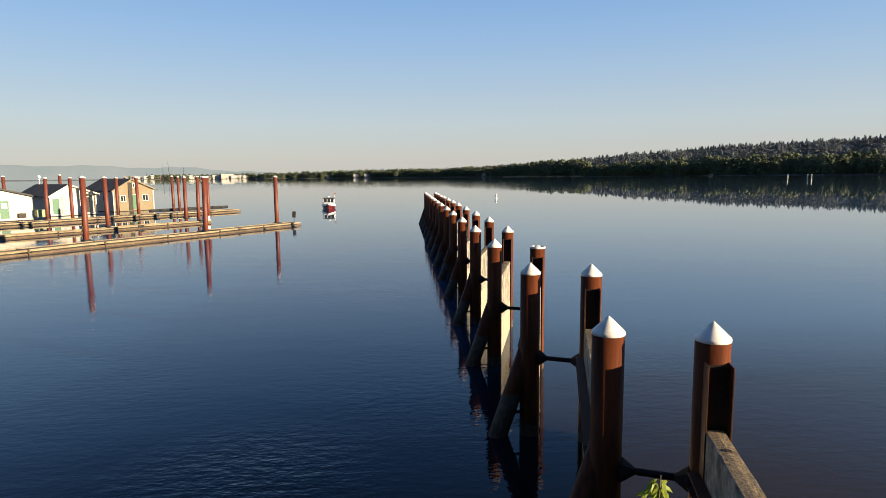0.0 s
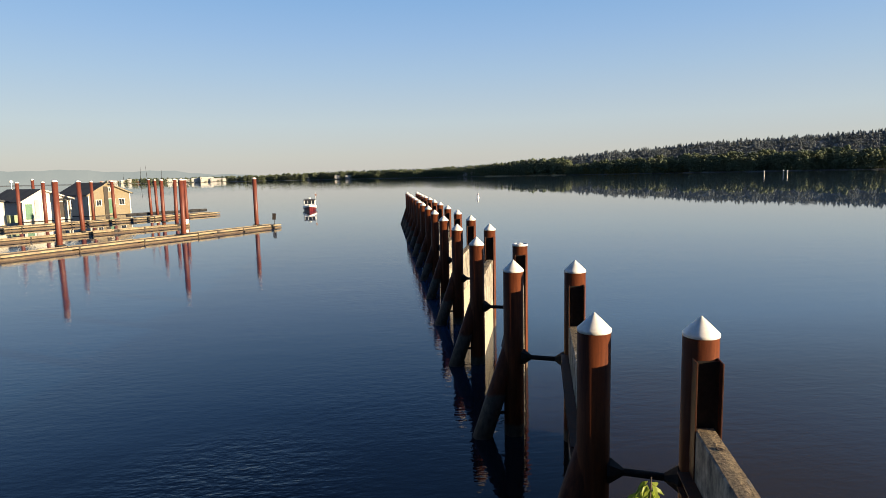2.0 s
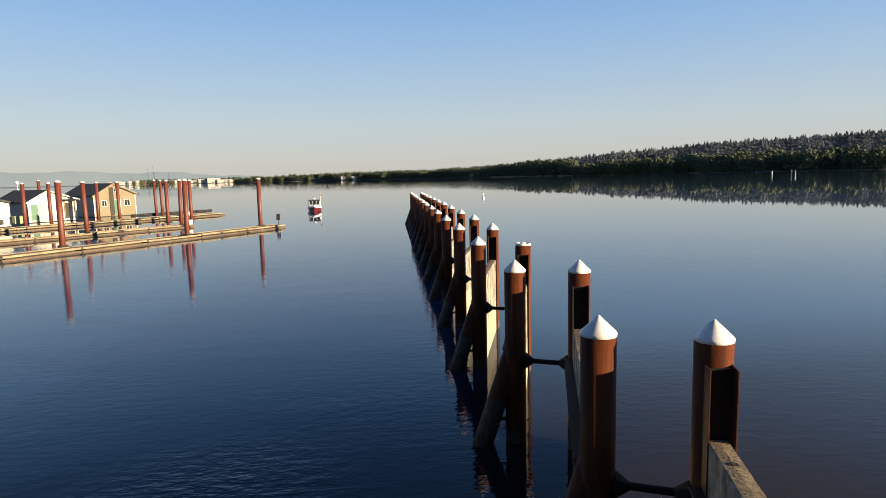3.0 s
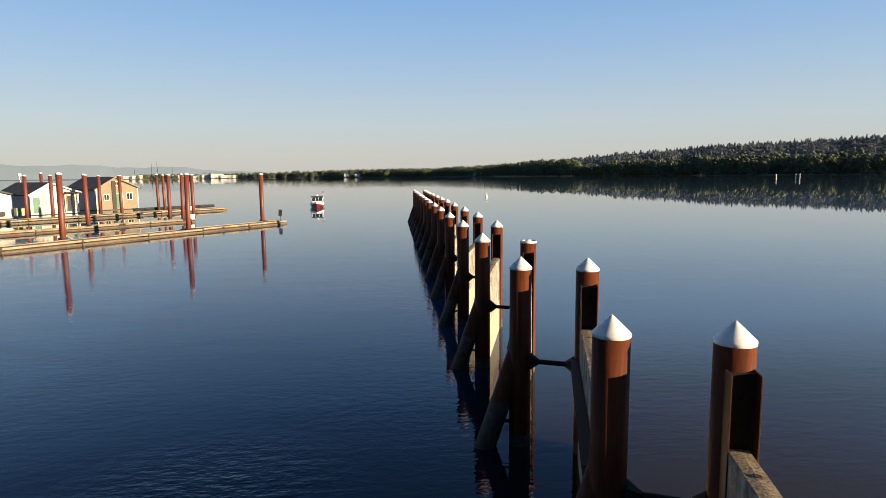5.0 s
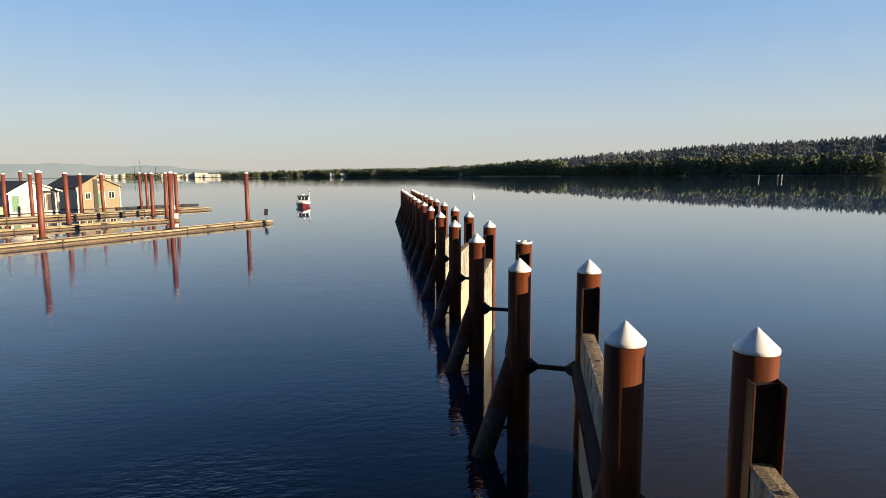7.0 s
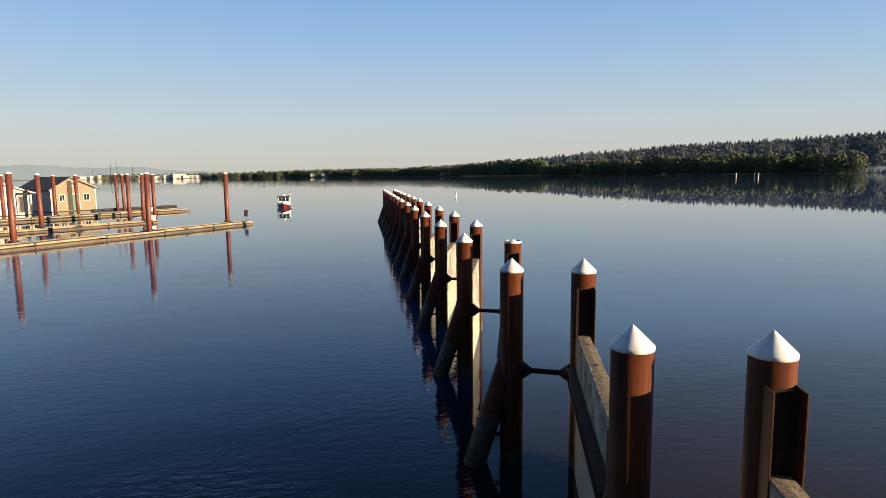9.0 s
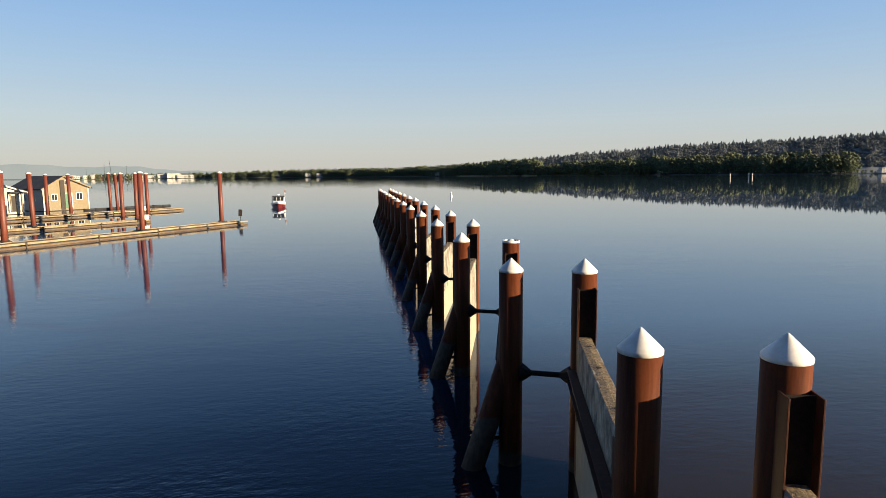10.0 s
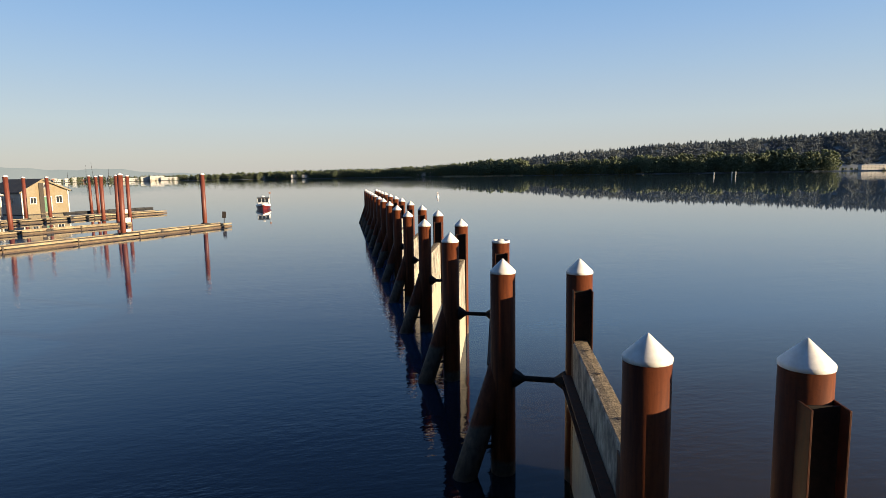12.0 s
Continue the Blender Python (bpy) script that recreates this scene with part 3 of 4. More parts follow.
first_left = pile("steel_pile", pose(LX, LY, 0), SKEW_TURN + 180, 2.2, "red-brown steel pipe pile with a white conical cap", "near row of breakwater piles")
for i in range(-1, COUNT):
    if i:
        copy_thing(first_left, pose(LX + 0.012 * math.sin(i * 2.4), LY + STEP * i, 0.012 * math.sin(i * 3.1), 0, 0, 0))
first_right = pile("steel_pile", pose(RX, RY, 0.018), SKEW_TURN, 2.895, "red-brown steel pipe pile with a panel slot and white cap", "far row of breakwater piles")
for i in range(1, COUNT):
    p = copy_thing(first_right, pose(RX + 0.012 * math.sin(i * 1.7), RY + STEP * i, 0.012 + 0.012 * math.sin(i * 2.1), 0, 0, 0))
    if i == 2:
        tagged(p, "red-brown steel pipe pile whose white cap has lost its cone")
        for c in list(p.children):
            if c.name.startswith("cap"):
                bpy.data.objects.remove(c)
        r = RADIUS + 0.008
        flat = part("cap", lathe(bmesh.new(), [(RADIUS + 0.003, 0), (r, 0.004), (r + 0.003, 0.02), (r - 0.002, 0.05), (r - 0.02, 0.056), (r - 0.03, 0.03), (0.09, 0.03), (0.06, 0.075), (0, 0.085)]),
                    CAP, p, "broken flat remains of a white cap", True)
        flat.location.z = CAP_LOW

# sloping piles on the open side
first_batter = base("batter_pile", pose(LX, LY, 0), "sloping red-brown pile, silt-grey towards the water", "pile", "batter piles")
foot, head = Vector((-0.61 - 0.366, -0.14, -1.0)), Vector((0.02, 0.09, 1.72))
bm = bmesh.new()
lathe(bm, [(0.178, 0), (0.178, (head - foot).length)], aim(foot, head), 32)
part("shaft", bm, BATTER, first_batter, smooth=True)
bm = bmesh.new()
rod(bm, (-0.45, 0, 0.42), (-0.10, 0, 0.42), 0.03)
part("brace", bm, BLACKSTEEL, first_batter, smooth=True)
for i in range(1, COUNT):
    copy_thing(first_batter, pose(LX, LY + STEP * i, 0))

first_strut = base("strut", pose(LX, LY, 1.48), "dark steel pipe strut with flared gussets between two piles", "strut", "struts")
strut_parts(first_strut, (0, 0, 0), (RX - LX, RY - LY, 0.0))
for i in range(1, COUNT):
    copy_thing(first_strut, pose(LX, LY + STEP * i, 1.505 if i == 1 else 1.52))

# panels
PANEL_TOP, THICK = 2.20, 0.205
span = (Vector((LX, LY - STEP, 0)) - Vector((RX, RY, 0))).length


def panel_slab(z0, z1, rough):
    """A slab along local x with a slightly worn outline."""
    bm = bmesh.new()
    x0, x1 = RADIUS + 0.05, span - RADIUS - 0.05
    steps, seg = 26, []
    for k in range(steps + 1):
        x = x0 + (x1 - x0) * k / steps
        seg.append([bm.verts.new((x, y + noise.noise((x * 2.1, y * 9, z)) * rough * 0.6, z + noise.noise((x * 3.3, y * 11, z * 2)) * rough))
                    for y, z in ((-THICK / 2, z0), (THICK / 2, z0), (THICK / 2, z1 - 0.018), (THICK / 2 - 0.018, z1), (-THICK / 2 + 0.018, z1), (-THICK / 2, z1 - 0.018))])
    for p, q in zip(seg, seg[1:]):
        for k in range(6):
            bm.faces.new((p[k], p[(k + 1) % 6], q[(k + 1) % 6], q[k]))
    bm.faces.new(seg[0])
    bm.faces.new(seg[-1][::-1])
    return bm


panel = base("concrete_panel", pose(RX, RY, 0, 0, 0, SKEW_TURN), "weathered concrete slab panel between piles", "panel", "breakwater panels")
part("upper_slab", panel_slab(0.96, PANEL_TOP - 0.012, 0.014), CONCRETE, panel, "stained upper concrete slab")
part("lower_slab", panel_slab(-1.2, 0.945, 0.006), CONCRETE_LOW, panel, "paler lower concrete slab")
bm = bmesh.new()
x0, x1 = RADIUS + 0.06, span - RADIUS - 0.06
for k in range(40):
    p = [(x0 + (x1 - x0) * (k + q) / 40) for q in (0, 1)]
    vs = [bm.verts.new((x, y, PANEL_TOP + noise.noise((x * 6, y * 8, 3)) * 0.006 - (0.006 if abs(y) > 0.08 else 0))) for x, y in
          ((p[0], -0.092), (p[1], -0.092), (p[1], 0), (p[0], 0), (p[1], 0.092), (p[0], 0.092))]
    bm.faces.new((vs[0], vs[1], vs[2], vs[3]))
    bm.faces.new((vs[3], vs[2], vs[4], vs[5]))
bmesh.ops.remove_doubles(bm, verts=bm.verts, dist=0.001)
part("lichen_top", bm, MOSS, panel, "lichen-covered top edge")
for x in (0.75, span * 0.42, span - 1.0):
    # dark raised discs stand in for the shade inside lifting holes
    part("lifting_socket", lathe(bmesh.new(), [(0.036, 0), (0.034, 0.0025), (0.022, 0.0035), (0.018, 0.002), (0, 0.0015)], pose(x, 0.01, PANEL_TOP + 0.001), 14), HOLE, panel, "dark disc for a shaded lifting hole")
bm = bmesh.new()
for dz in (-0.085, 0.085):
    box(bm, span - 0.30, 0.13, 0.018, pose(span / 2, -THICK / 2 - 0.07, 1.56 + dz), 0.003)
box(bm, span - 0.30, 0.016, 0.17, pose(span / 2, -THICK / 2 - 0.02, 1.56), 0.002)
part("waler", bm, BEAM, panel, "dark steel waler beam")
for i in range(1, COUNT):
    copy_thing(panel, pose(RX, RY + STEP * i, 0, 0, 0, SKEW_TURN))

# sapling beside the first piles
sapling = base("sapling", pose(2.19, 4.80, -0.20), "young green sapling with drooping leaves", "plant")
bm = bmesh.new()
tips = [Vector((0, 0, 0)), Vector((0.03, 0.02, 0.7)), Vector((-0.01, 0.03, 1.6)), Vector((0.02, 0.0, 2.52))]
for k, (p, q) in enumerate(zip(tips, tips[1:])):
    rod(bm, p, q, 0.018 - 0.004 * k, 0.014 - 0.004 * k, 8)
part("stem", bm, BARK, sapling, smooth=True)
r = random.Random(5)
bm = bmesh.new()
for k in range(90):
    z = r.uniform(1.75, 2.5)
    a = r.uniform(0, math.tau)
    reach = 0.05 + 0.16 * (2.55 - z) / 0.8
    size, droop = r.uniform(0.10, 0.17), r.uniform(20, 75)
    m = pose(math.cos(a) * reach * r.random(), math.sin(a) * reach * r.random(), z) @ pose(0, 0, 0, 0, 0, math.degrees(a)) @ pose(0, 0, 0, r.uniform(-25, 25), droop, 0)
    mid = [bm.verts.new(m @ Vector((size * t, 0, -0.012 * math.sin(t * 3)))) for t in (0, 0.33, 0.7, 1)]
    for s in (-1, 1):
        side = [bm.verts.new(m @ Vector((size * t, s * size * w, 0.012))) for t, w in ((0.3, 0.24), (0.68, 0.2))]
        bm.faces.new((mid[0], mid[1], side[0]))
        bm.faces.new((mid[1], mid[2], side[1], side[0]))
        bm.faces.new((mid[2], mid[3], side[1]))
part("leaves", bm, LEAF, sapling, "fresh yellow-green leaves")


# ---- marina ----
def tall_pile(where, height, label="tall rust-red steel marina pile with a white cap", radius=0.205, lean=(0, 0)):
    root = base("marina_pile", pose(where[0], where[1], 0, lean[0], lean[1], 0), label, "pile", "marina piles")
    part("shaft", lathe(bmesh.new(), [(radius, -1.5), (radius, height - 0.14)], sides=24), MARINA, root, smooth=True)
    part("cap", lathe(bmesh.new(), [(radius + 0.004, height - 0.17), (radius + 0.02, height - 0.16), (radius + 0.02, height - 0.10), (radius * 0.45, height - 0.02), (0, height)], sides=24), CAP, root, "white conical cap", True)
    return root


def dock(name, tip, way, length, width, top, label, step=5.2):
    """A timber float from its tip backwards along way: deck, edge logs, joints."""
    root = base(name, pose(tip[0], tip[1], 0, 0, 0, math.degrees(math.atan2(-way[1], -way[0]))), label, "dock", "marina docks")
    x, k = 0.0, 0
    while x < length:
        s = min(step, length - x)
        dip = 0.02 * math.sin(k * 2.3)
        part("deck_section", boxed(s - 0.05, width - 0.1, 0.07, pose(x + s / 2, -width / 2, top - 0.035 + dip), 0.012), TIMBER, root)
        for y in (0.03, -width - 0.03):
            part("edge_beam", boxed(s - 0.05, 0.14, 0.15, pose(x + s / 2, y - 0.02, top - 0.02 + dip, 0, 0.15 * math.sin(k * 5), 0), 0.03), PALETIMBER, root)
        for y in (0.02, -width - 0.02):
            m = aim((x + 0.03, y, 0.03 + dip), (x + s - 0.03, y, 0.03 + dip * 0.6))
            part("float_log", lathe(bmesh.new(), [(0.085, 0), (0.10, 0.05), (0.105, s * 0.4), (0.098, s - 0.11), (0.088, s - 0.06)], m, 12), LOG, root, smooth=True)
        part("float_drum", boxed(s * 0.86, width - 0.3, 0.34, pose(x + s / 2, -width / 2, 0.03), 0.04), RUBBER, root)
        part("joint_plate", boxed(0.13, 0.05, 0.24, pose(x + s - 0.03, 0.075, top - 0.06 + dip), 0.01), DARKWOOD, root)
        part("cleat", boxed(0.16, 0.07, 0.07, pose(x + s * 0.4, -0.10, top + 0.035 + dip), 0.02), DARKWOOD, root)
        x, k = x + s, k + 1
    return root


def unit(p, q):
    v = (Vector(q) - Vector(p)).normalized()
    return (v.x, v.y)


D1, D1B = (-10.64, 62.85), (-25.65, 39.73)
D2, D2B = (-21.18, 67.73), (-33.44, 52.0)
D3, D3B = (-23.82, 89.91), (-41.76, 65.12)
dock("timber_dock", D1, unit(D1B, D1), 46, 1.35, 0.30, "long weathered timber float walkway on the river")
dock("timber_dock", D2, unit(D2B, D2), 34, 1.0, 0.28, "narrow weathered timber finger float")
dock("timber_dock", D3, unit(D3B, D3), 52, 2.3, 0.34, "wide weathered timber float in front of the float houses")

MARINA_PILES = [(-12.93, 62.3, 4.95), (-17.3, 53.7, 4.95), (-23.95, 46.8, 5.0), (-29.1, 61.2, 5.0), (-35.2, 82.6, 5.0), (-37.6, 82.0, 5.0),
                (-43.2, 76.0, 5.05), (-41.0, 77.4, 5.05), (-35.9, 96.8, 5.2), (-34.9, 96.6, 5.1), (-25.5, 72.4, 5.0), (-25.0, 75.2, 5.05),
                (-24.5, 77.5, 5.0), (-52.0, 82.5, 5.3), (-50.9, 93.5, 5.5)]
for i, (x, y, hgt) in enumerate(MARINA_PILES):
    tall_pile((x, y), hgt + 0.18, lean=(0.5 * math.sin(i * 2.2), 0.9 * math.sin(i * 1.3)))

# hoops that hold the floats to their piles
for i, (x, y, z) in enumerate(((-12.93, 62.3, 0.34), (-17.3, 53.7, 0.34), (-23.95, 46.8, 0.34), (-29.1, 61.2, 0.3), (-25.5, 72.4, 0.3))):
    hoop = base("pile_hoop", pose(x, y, z), "black steel hoop round a marina pile on the float", "hoop", "pile hoops")
    bm = bmesh.new()
    lathe(bm, [(0.26, -0.06), (0.33, -0.06), (0.33, 0.07), (0.26, 0.07), (0.26, -0.06)], sides=20)
    part("ring", bm, RUBBER, hoop)
    part("bracket", boxed(0.5, 0.22, 0.10, pose(0.3, -0.2, -0.02, 0, 0, 30), 0.02), RUBBER, hoop)
for x, y in ((-15.15, 55.85), (-29.35, 57.2), (-26.05, 61.4), (-21.9, 66.75), (-39.4, 68.35), (-31.5, 79.2), (-35.6, 73.6), (-29.1, 82.5)):
    bumper = base("dock_bumper", pose(x, y, 0.3, 0, 0, 55), "black rubber bumper pad on a float edge", "bumper", "dock bumpers")
    part("pad", boxed(0.62, 0.10, 0.26, pose(0, 0, -0.09), 0.03), RUBBER, bumper)
    part("strap", boxed(0.10, 0.16, 0.29, pose(0.1, 0.02, -0.08), 0.02), BLACKSTEEL, bumper)


def window(parent, x, z, w, hgt, m):
    f = bmesh.new()
    for sx, sz, px, pz in ((w + 0.16, 0.09, 0, hgt / 2 + 0.04), (w + 0.2, 0.09, 0, -hgt / 2 - 0.04), (0.09, hgt, -w / 2 - 0.04, 0), (0.09, hgt, w / 2 + 0.04, 0), (0.05, hgt, 0, 0)):
        box(f, sx, 0.07, sz, m @ pose(x + px, -0.035, z + pz), 0.008)
    fr = part("window", f, TRIM, parent, "white-trimmed window")
    part("pane", boxed(w, 0.02, hgt, m @ pose(x, -0.014, z)), PANE, fr)


def door(parent, x, z0, w, hgt, m, material, light=True):
    d = part("door", boxed(w, 0.06, hgt, m @ pose(x, -0.032, z0 + hgt / 2), 0.012), material, parent, "green painted door")
    f = bmesh.new()
    for sx, sz, px, pz in ((w + 0.2, 0.1, 0, hgt + 0.05), (0.1, hgt, -w / 2 - 0.05, hgt / 2), (0.1, hgt, w / 2 + 0.05, hgt / 2)):
        box(f, sx, 0.08, sz, m @ pose(x + px, -0.04, z0 + pz), 0.01)
    part("frame", f, TRIM, d)
    if light:
        part("pane", boxed(w * 0.66, 0.02, hgt * 0.32, m @ pose(x, -0.068, z0 + hgt * 0.72), 0.004), TRIM, d, "pale blind in the door's window")
    part("handle", boxed(0.04, 0.07, 0.12, m @ pose(x + w * 0.38, -0.09, z0 + hgt * 0.46), 0.01), ALUMINIUM, d)


def float_house(name, corner, way, w, deep, eave_l, eave_r, ridge, at, wall, side_wall, roof, label, z0=0.084, edge=None):
    """A gabled house on a float: its front runs from the corner along way; at: where the ridge stands across the front."""
    root = base(name, pose(corner[0], corner[1], 0, 0, 0, math.degrees(math.atan2(way[1], way[0]))), label, "float house")
    part("float", boxed(w + 0.1, deep + 0.1, 0.4, pose(w / 2, deep / 2, -0.12), 0.04), DARKWOOD, root)
    rx = w * at
    edge = edge or wall
    t = 0.14
    part("front_wall", prism(bmesh.new(), [(0, z0), (w, z0), (w, eave_r), (rx, ridge), (0, eave_l)], t), wall, root)
    part("back_wall", prism(bmesh.new(), [(0, z0), (w, z0), (w, eave_r), (rx, ridge), (0, eave_l)], t, pose(0, deep - t, 0)), wall, root)
    part("side_wall", boxed(t, deep - 2 * t - 0.004, eave_l - z0 - 0.05, pose(t / 2, deep / 2, (eave_l + z0 - 0.05) / 2)), side_wall, root)
    part("side_wall", boxed(t, deep - 2 * t - 0.004, eave_r - z0 - 0.05, pose(w - t / 2, deep / 2, (eave_r + z0 - 0.05) / 2)), side_wall, root)
    over = 0.35
    for x0, e, s in ((-over, eave_l, -1), (w + over, eave_r, 1)):
        run = rx if s < 0 else w - rx
        drop = (ridge - e) / run * over
        out = [(x0, e - drop + 0.02), (rx, ridge + 0.02), (rx, ridge + 0.13), (x0, e - drop + 0.13)]
        part("roof", prism(bmesh.new(), out, deep + 2 * over, pose(0, -over, 0)), roof, root)
        out = [(x0, e - drop - 0.06), (rx, ridge - 0.06), (rx, ridge + 0.135), (x0, e - drop + 0.135)]
        part("bargeboard", prism(bmesh.new(), out, 0.04, pose(0, -over - 0.045, 0)), edge, root)
    for x in (0.06, w - 0.06):
        part("corner_board", boxed(0.14, 0.06, (eave_l if x < 1 else eave_r) - z0 - 0.1, pose(x, -0.034, z0 + ((eave_l if x < 1 else eave_r) - z0 - 0.1) / 2), 0.008), TRIM, root)
    return root


HW = unit(D3B, D3)
brown = float_house("float_house", (-43.32, 93.13), HW, 6.5, 8.0, 3.2, 3.3, 4.85, 0.45, SHINGLE, WHITEWALL, ROOF_DARK, "brown shingled float house with a dark roof and green door")
I = Matrix()
window(brown, 1.55, 1.95, 0.7, 0.8, I)
window(brown, 5.1, 2.0, 0.8, 0.9, I)
window(brown, 3.15, 3.95, 0.5, 0.5, I)
door(brown, 3.5, 0.34, 0.95, 2.1, I, GREEN, False)
part("tall_panel", boxed(0.62, 0.10, 4.25, pose(2.72, -0.052, 2.25), 0.01), DARKWOOD, brown, "tall dark timber panel")
for y in (2.2, 4.5):
    window(brown, 0, 1.9, 0.7, 0.9, pose(0, y, 0, 0, 0, -90))

white = float_house("float_house", (-46.73, 82.93), HW, 6.1, 8.5, 2.75, 2.9, 4.15, 0.4, WHITEWALL, GREYWALL, ROOF_DARK, "white float house with a sheltered porch and dark roof")
door(white, 0.75, 0.34, 0.85, 2.0, I, GREEN, False)
part("tall_panel", boxed(0.5, 0.07, 2.5, pose(1.75, -0.036, 1.6), 0.01), GREYWALL, white, "grey unpainted panel")
part("door_leaf", boxed(1.3, 0.06, 2.2, pose(3.0, -0.032, 1.45), 0.01), TRIM, white, "white sliding door leaf")
# flat dark board stands in for the shade of the open doorway
part("doorway_dark", boxed(0.55, 0.03, 2.1, pose(4.9, -0.016, 1.4)), DARKWOOD, white, "dark board for a shaded doorway")
for x in (4.3, 5.6):
    part("post", boxed(0.12, 0.12, 2.5, pose(x, -0.5, 1.57), 0.01), SHINGLE, white)
part("porch_roof", boxed(1.9, 0.9, 0.08, pose(5.2, -0.42, 2.86, 6, 0, 0), 0.01), ROOF_DARK, white)

cream = float_house("float_house", (-51.25, 69.0), HW, 10.0, 7.5, 3.0, 2.9, 3.9, 0.62, CREAMWALL, GREYWALL, ROOF_DARK, "cream boathouse with a green door", edge=ROOF_DARK)
door(cream, 6.85, 0.34, 0.95, 2.1, I, GREEN, True)
window(cream, 2.6, 1.9, 1.0, 0.9, I)
part("vent_box", boxed(0.85, 0.3, 0.55, pose(8.6, -0.16, 0.62), 0.02), DARKWOOD, cream, "dark low box on the wall")

bin_ = base("storage_bin", pose(-44.6, 77.0, 0.34, 0, 0, 54), "pale green storage bin on the float", "bin")
part("body", boxed(0.95, 0.7, 0.85, pose(0, 0, 0.425), 0.03), PALEGREEN, bin_)
part("lid", boxed(1.0, 0.75, 0.08, pose(0, 0, 0.892), 0.02), PALEGREEN, bin_)
for x, y, z in ((-27.6, 85.9, 0.34), (-21.75, 67.7, 0.28)):
    chest = base("dock_chest", pose(x, y, z, 0, 0, 50), "white dock box standing on a float", "dock box", "dock boxes")
    part("body", boxed(0.8, 0.5, 0.42, pose(0, 0, 0.21), 0.04), HULLWHITE, chest)
    part("lid", boxed(0.85, 0.55, 0.09, pose(0, 0, 0.467), 0.03), HULLWHITE, chest)
lamp = base("lamp_post", pose(-53.0, 92.0, 0), "slim pale lamp post behind the float houses", "lamp post")
part("pole", rod(bmesh.new(), (0, 0, -1), (0, 0, 5.1), 0.05), ALUMINIUM, lamp)
part("head", lathe(bmesh.new(), [(0.05, 5.1), (0.22, 5.15), (0.25, 5.4), (0.12, 5.55), (0, 5.58)], sides=14), HULLWHITE, lamp)

boom = base("log_boom", pose(-37.2, 96.5, 0), "dark floating log boom beyond the float house", "log boom")
r = random.Random(3)
for k in range(9):
    p = Vector((-1.5 + 0.95 * k, 1.2 * k - 2, 0.1))
    part("log", rod(bmesh.new(), p, p + Vector((1.0, 1.25, 0)), r.uniform(0.13, 0.19), sides=12), RUBBER, boom, smooth=True)

# sign on a thin stake beyond the dock's end
sign = base("sign", pose(-11.72, 65.3, 0, 0, 0, 12), "small black sign board on a thin stake in the water", "sign")
part("stake", rod(bmesh.new(), (0, 0, -1), (0, 0, 0.7), 0.025), BLACKSTEEL, sign)
part("board", boxed(0.36, 0.04, 0.66, pose(0, -0.03, 0.98, 0, 4, 0), 0.01), BLACKSTEEL, sign)


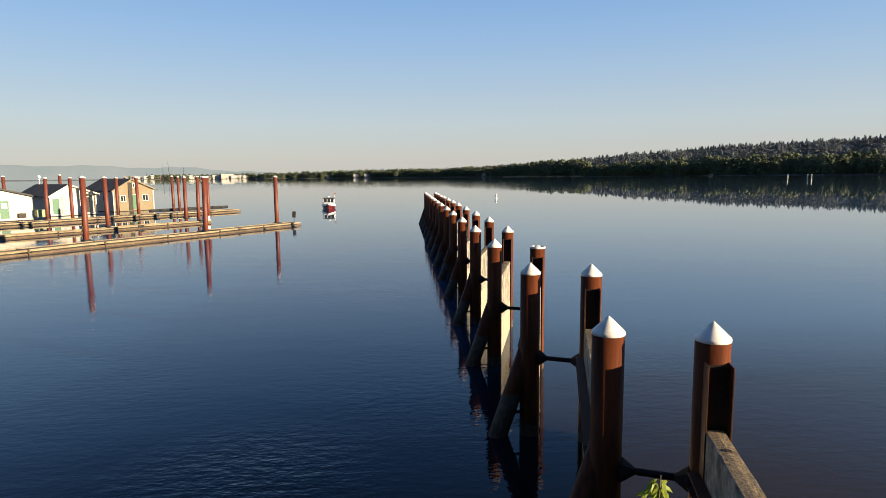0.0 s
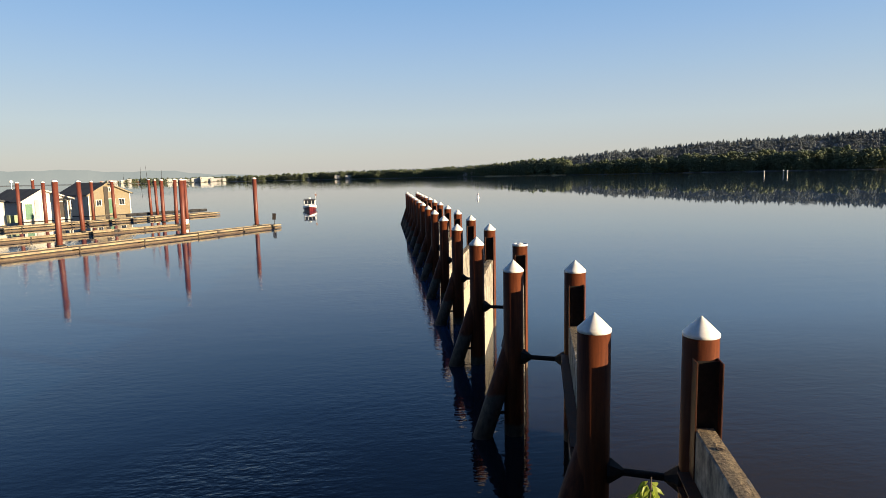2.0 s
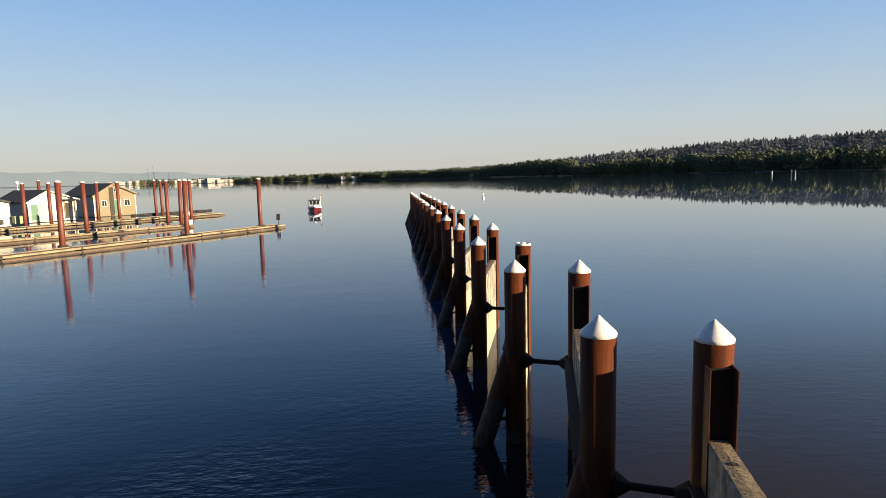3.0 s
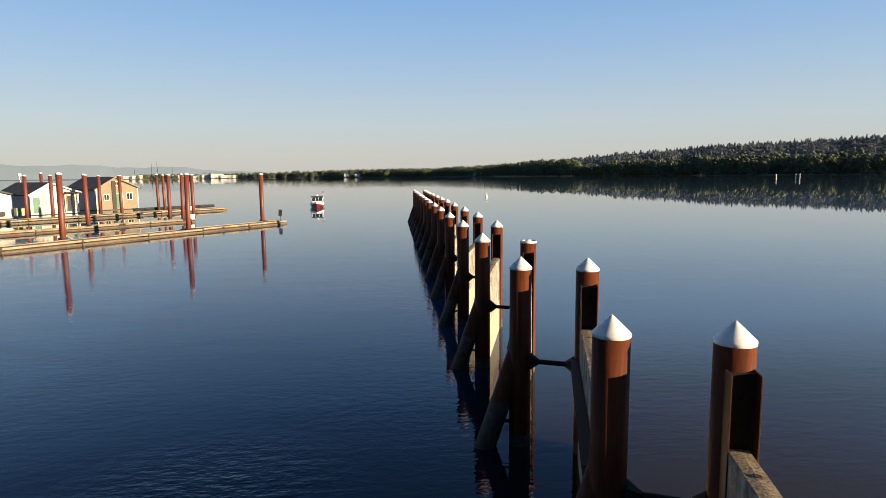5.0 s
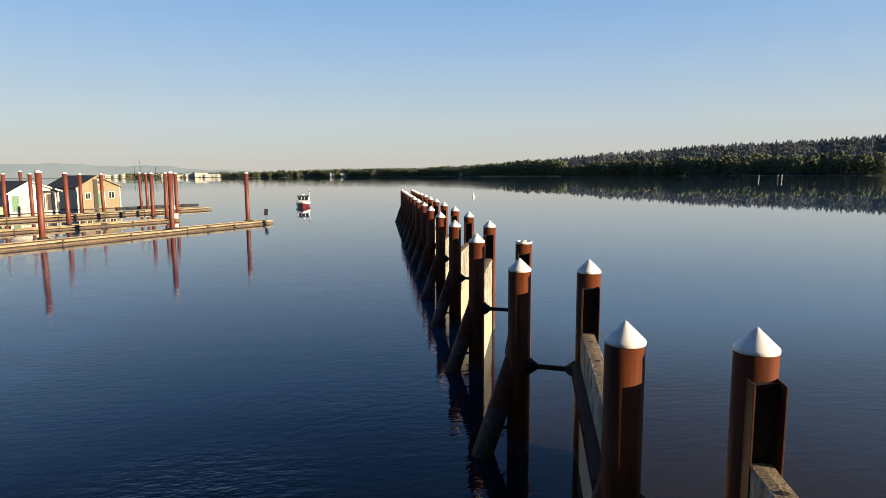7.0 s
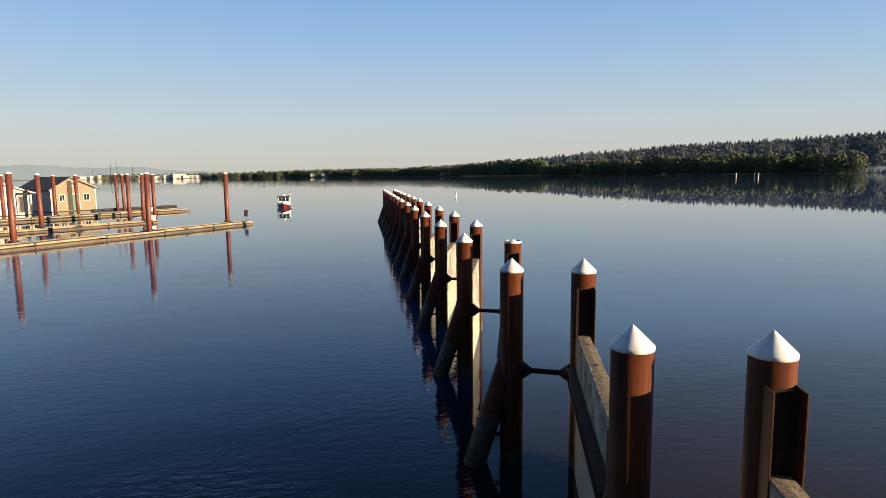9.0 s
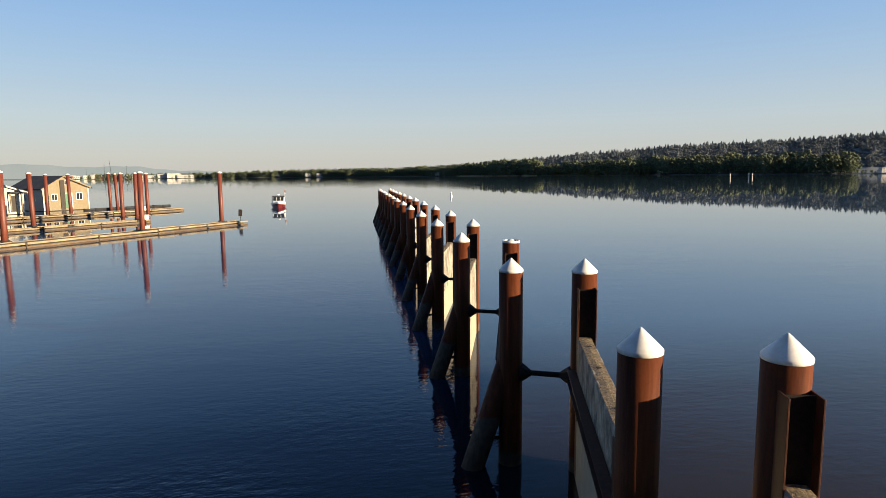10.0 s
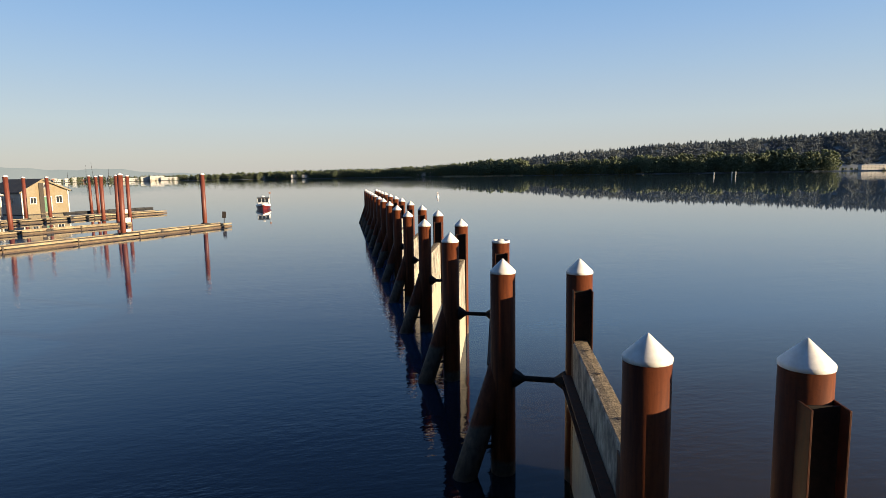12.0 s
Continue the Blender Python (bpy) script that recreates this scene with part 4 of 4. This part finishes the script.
# ---- boat ----
def boat(where):
    root = base("motor_boat", where, "small red and white motor boat with a black canopy", "boat")

    def hull(stations, mat, name):
        bm = bmesh.new()
        rows = [[bm.verts.new(Vector((x, y * s, z))) for s, ring in ((1, pts), (-1, pts[::-1])) for y, z in ring] for x, pts in stations]
        for p, q in zip(rows, rows[1:]):
            k = len(p)
            for i in range(k):
                bm.faces.new((p[i], p[(i + 1) % k], q[(i + 1) % k], q[i]))
        bm.faces.new(rows[0])
        bm.faces.new(rows[-1][::-1])
        return part(name, bm, mat, root)
    plan = ((-2.5, 0.98, 0), (-1.2, 1.05, 0), (0.4, 1.05, 0.03), (1.5, 0.82, 0.12), (2.3, 0.40, 0.24), (2.8, 0.05, 0.36))
    hull([(x, [(0.02, -0.35), (w * 0.72, -0.15), (w * 0.93, 0.12 + rise), (w, 0.42 + rise)]) for x, w, rise in plan], RED, "hull")
    hull([(x, [(0.02, 0.40 + rise), (w + 0.03, 0.421 + rise), (w + 0.05, 0.70 + rise), (w - 0.12, 0.76 + rise)]) for x, w, rise in plan], HULLWHITE, "gunwale")
    part("rub_rail", boxed(3.2, 0.05, 0.07, pose(-0.9, -1.10, 0.45), 0.01), CANVAS, root)
    part("rub_rail", boxed(3.2, 0.05, 0.07, pose(-0.9, 1.10, 0.45), 0.01), CANVAS, root)
    part("cabin", prism(bmesh.new(), [(-0.2, 0.72), (1.75, 0.85), (1.45, 1.02), (0.85, 1.16), (-0.2, 1.16)], 1.5, pose(0, -0.75, 0)), HULLWHITE, root, "white cuddy cabin")
    glass = part("windscreen", prism(bmesh.new(), [(0.80, 1.165), (0.88, 1.165), (0.46, 1.80), (0.38, 1.80)], 1.56, pose(0, -0.78, 0)), PANE, root)
    for y in (-0.80, -0.27, 0.27, 0.80):
        part("frame", rod(bmesh.new(), (0.89, y, 1.16), (0.46, y, 1.82), 0.03, sides=8), HULLWHITE, glass)
    out = [(-1.9, 1.74), (-1.2, 1.95), (-0.2, 2.02), (0.52, 1.90), (0.50, 1.78), (-0.2, 1.90), (-1.2, 1.83), (-1.9, 1.66)]
    part("canopy", prism(bmesh.new(), out, 1.84, pose(0, -0.92, 0)), CANVAS, root, "black canvas canopy")
    for y in (-0.90, 0.90):
        part("side_curtain", boxed(1.9, 0.03, 0.62, pose(-0.85, y, 1.46), 0.01), CANVAS, root)
        for x in (-1.85, 0.35):
            part("canopy_post", rod(bmesh.new(), (x, y, 0.70), (x, y, 1.82), 0.025, sides=8), ALUMINIUM, root)
    part("engine", boxed(0.45, 0.42, 0.75, pose(-2.75, 0, 0.70), 0.08), CANVAS, root, "black outboard engine")
    part("radar_dome", lathe(bmesh.new(), [(0.05, 2.0), (0.06, 2.10), (0.24, 2.12), (0.26, 2.22), (0.16, 2.30), (0, 2.32)], pose(-0.2, 0, 0), 16), HULLWHITE, root, "white radar dome", True)
    part("aerial", rod(bmesh.new(), (-1.7, 0.9, 0.7), (-1.75, 1.0, 3.1), 0.03, 0.02, 8), HULLWHITE, root)
    part("rod_holder", boxed(0.10, 0.28, 0.34, pose(-1.72, 0.98, 2.75), 0.02), REDSHED, root, "rust-red pennant at the aerial")
    return root


boat(pose(-11.75, 96.2, 0.0, 0, 0, -84) @ Matrix.Diagonal((0.95, 0.98, 0.84, 1)))

buoy = base("buoy", pose(20.1, 129.8, 0), "small white spar buoy afloat on the river", "buoy")
part("float", lathe(bmesh.new(), [(0.12, -0.4), (0.30, -0.1), (0.32, 0.12), (0.16, 0.3), (0.13, 0.9), (0.10, 1.0), (0, 1.05)], sides=18), HULLWHITE, buoy, smooth=True)
part("band", lathe(bmesh.new(), [(0.137, 0.62), (0.152, 0.63), (0.15, 0.75), (0.13, 0.76)], sides=18), RED, buoy)


# ---- far waterfront ----
def far_building(az, r, w, deep, hgt, wall, roof, label, floors=1, bays=8, turn=0):
    root = base("waterfront_building", pose(*spot(az, r, 2.0), 0, 0, turn - az), label, "building", "far waterfront buildings")
    part("wall", boxed(w, deep, hgt, pose(0, 0, hgt / 2)), wall, root)
    part("roof", prism(bmesh.new(), [(-w / 2 - 0.5, hgt + 0.01), (w / 2 + 0.5, hgt + 0.01), (w / 2 * 0.9, hgt + 1.6), (-w / 2 * 0.9, hgt + 1.6)], deep + 1, pose(0, -deep / 2 - 0.5, 0)), roof, root)
    for f in range(floors):
        for k in range(bays):
            x = -w / 2 + w * (k + 0.5) / bays
            part("window", boxed(w / bays * 0.30, 0.3, hgt / floors * 0.22, pose(x, -deep / 2 - 0.1, hgt * (f + 0.52) / floors)), PANE, root)
    return root


def u_to_az(u):
    return AIM + math.degrees(math.atan((u - 784) / 1063))


# bearing, width and height as parts of the distance's thousandth, wall, roof
BUILDINGS = ((232, 10, 5, GREYWALL), (246, 8, 7, SHED), (262, 8, 8, STUCCO), (272, 6, 10, GREYWALL), (285, 14, 6, REDSHED), (312, 10, 6, SHED), (335, 16, 9, SHED),
             (349, 9, 7, STUCCO), (372, 26, 7, SHED), (386, 14, 10, SHED), (405, 20, 12, STUCCO), (424, 24, 8, SHED), (438, 10, 6, SHED), (583, 28, 6, GREYWALL),
             (604, 9, 9, REDSHED), (632, 12, 10, SHED), (652, 15, 9, SHED), (845, 12, 8, SHED), (858, 14, 10, SHED), (868, 8, 12, STUCCO))
KINDS = {SHED: "white waterfront shed with a grey roof", STUCCO: "pale stucco waterfront building", GREYWALL: "grey industrial waterfront building", REDSHED: "rust-red waterfront shed with a grey roof"}
for u, w, hgt, wall in BUILDINGS:
    az = u_to_az(u)
    r = shore_at(az) + 14
    far_building(az, r, w * r / 1063, 20, hgt * 0.58 * r / 1063, wall, BLUEROOF if u == 583 else METALROOF, KINDS[wall], 2 if hgt > 8 else 1, max(3, w // 3))
r = random.Random(11)
for k in range(18):
    az = u_to_az(r.choice([r.uniform(222, 330), r.uniform(225, 330), r.uniform(340, 440)]))
    wall = r.choice([SHED, STUCCO, GREYWALL, REDSHED])
    far_building(az, shore_at(az) + r.uniform(40, 90), r.uniform(10, 26), 14, r.uniform(7, 18), wall, METALROOF, "small " + KINDS[wall], 1, 3)
far_building(45.9, shore_at(45.9) + 24, 120, 12, 10, STUCCO, METALROOF, "three-storey cream apartment block on the far bank", 3, 16, 32)
far_building(40.4, shore_at(40.4) + 300, 32, 16, 14, HULLWHITE, METALROOF, "small white house among the trees", 2, 3)
for u, hgt, lean in ((291, 70, 2), (303, 80, -4), (326, 55, 5), (262, 42, 0)):
    az = u_to_az(u)
    mast = base("crane_mast", pose(*spot(az, shore_at(az) + 6, 1), 0, lean, -az), "thin dark crane mast on the far waterfront", "crane", "crane masts")
    part("mast", rod(bmesh.new(), (0, 0, 0), (0, 0, hgt), 1.0, 0.4, 6), BLACKSTEEL, mast)
    part("cab", boxed(5, 4, 5, pose(0, 0, 3)), METALROOF, mast)
for u, r in ((1388, 560), (1423, 560), (1430, 560)):
    az = u_to_az(u)
    dol = base("mooring_post", pose(*spot(az, r, 0)), "pale weathered mooring post in the river", "post", "mooring posts")
    part("post", rod(bmesh.new(), (0, 0, -2), (0, 0, 3.4), 0.45, 0.4, 10), STUCCO, dol)
    part("cap", lathe(bmesh.new(), [(0.5, 3.4), (0.5, 3.6), (0, 3.9)], sides=10), HULLWHITE, dol)
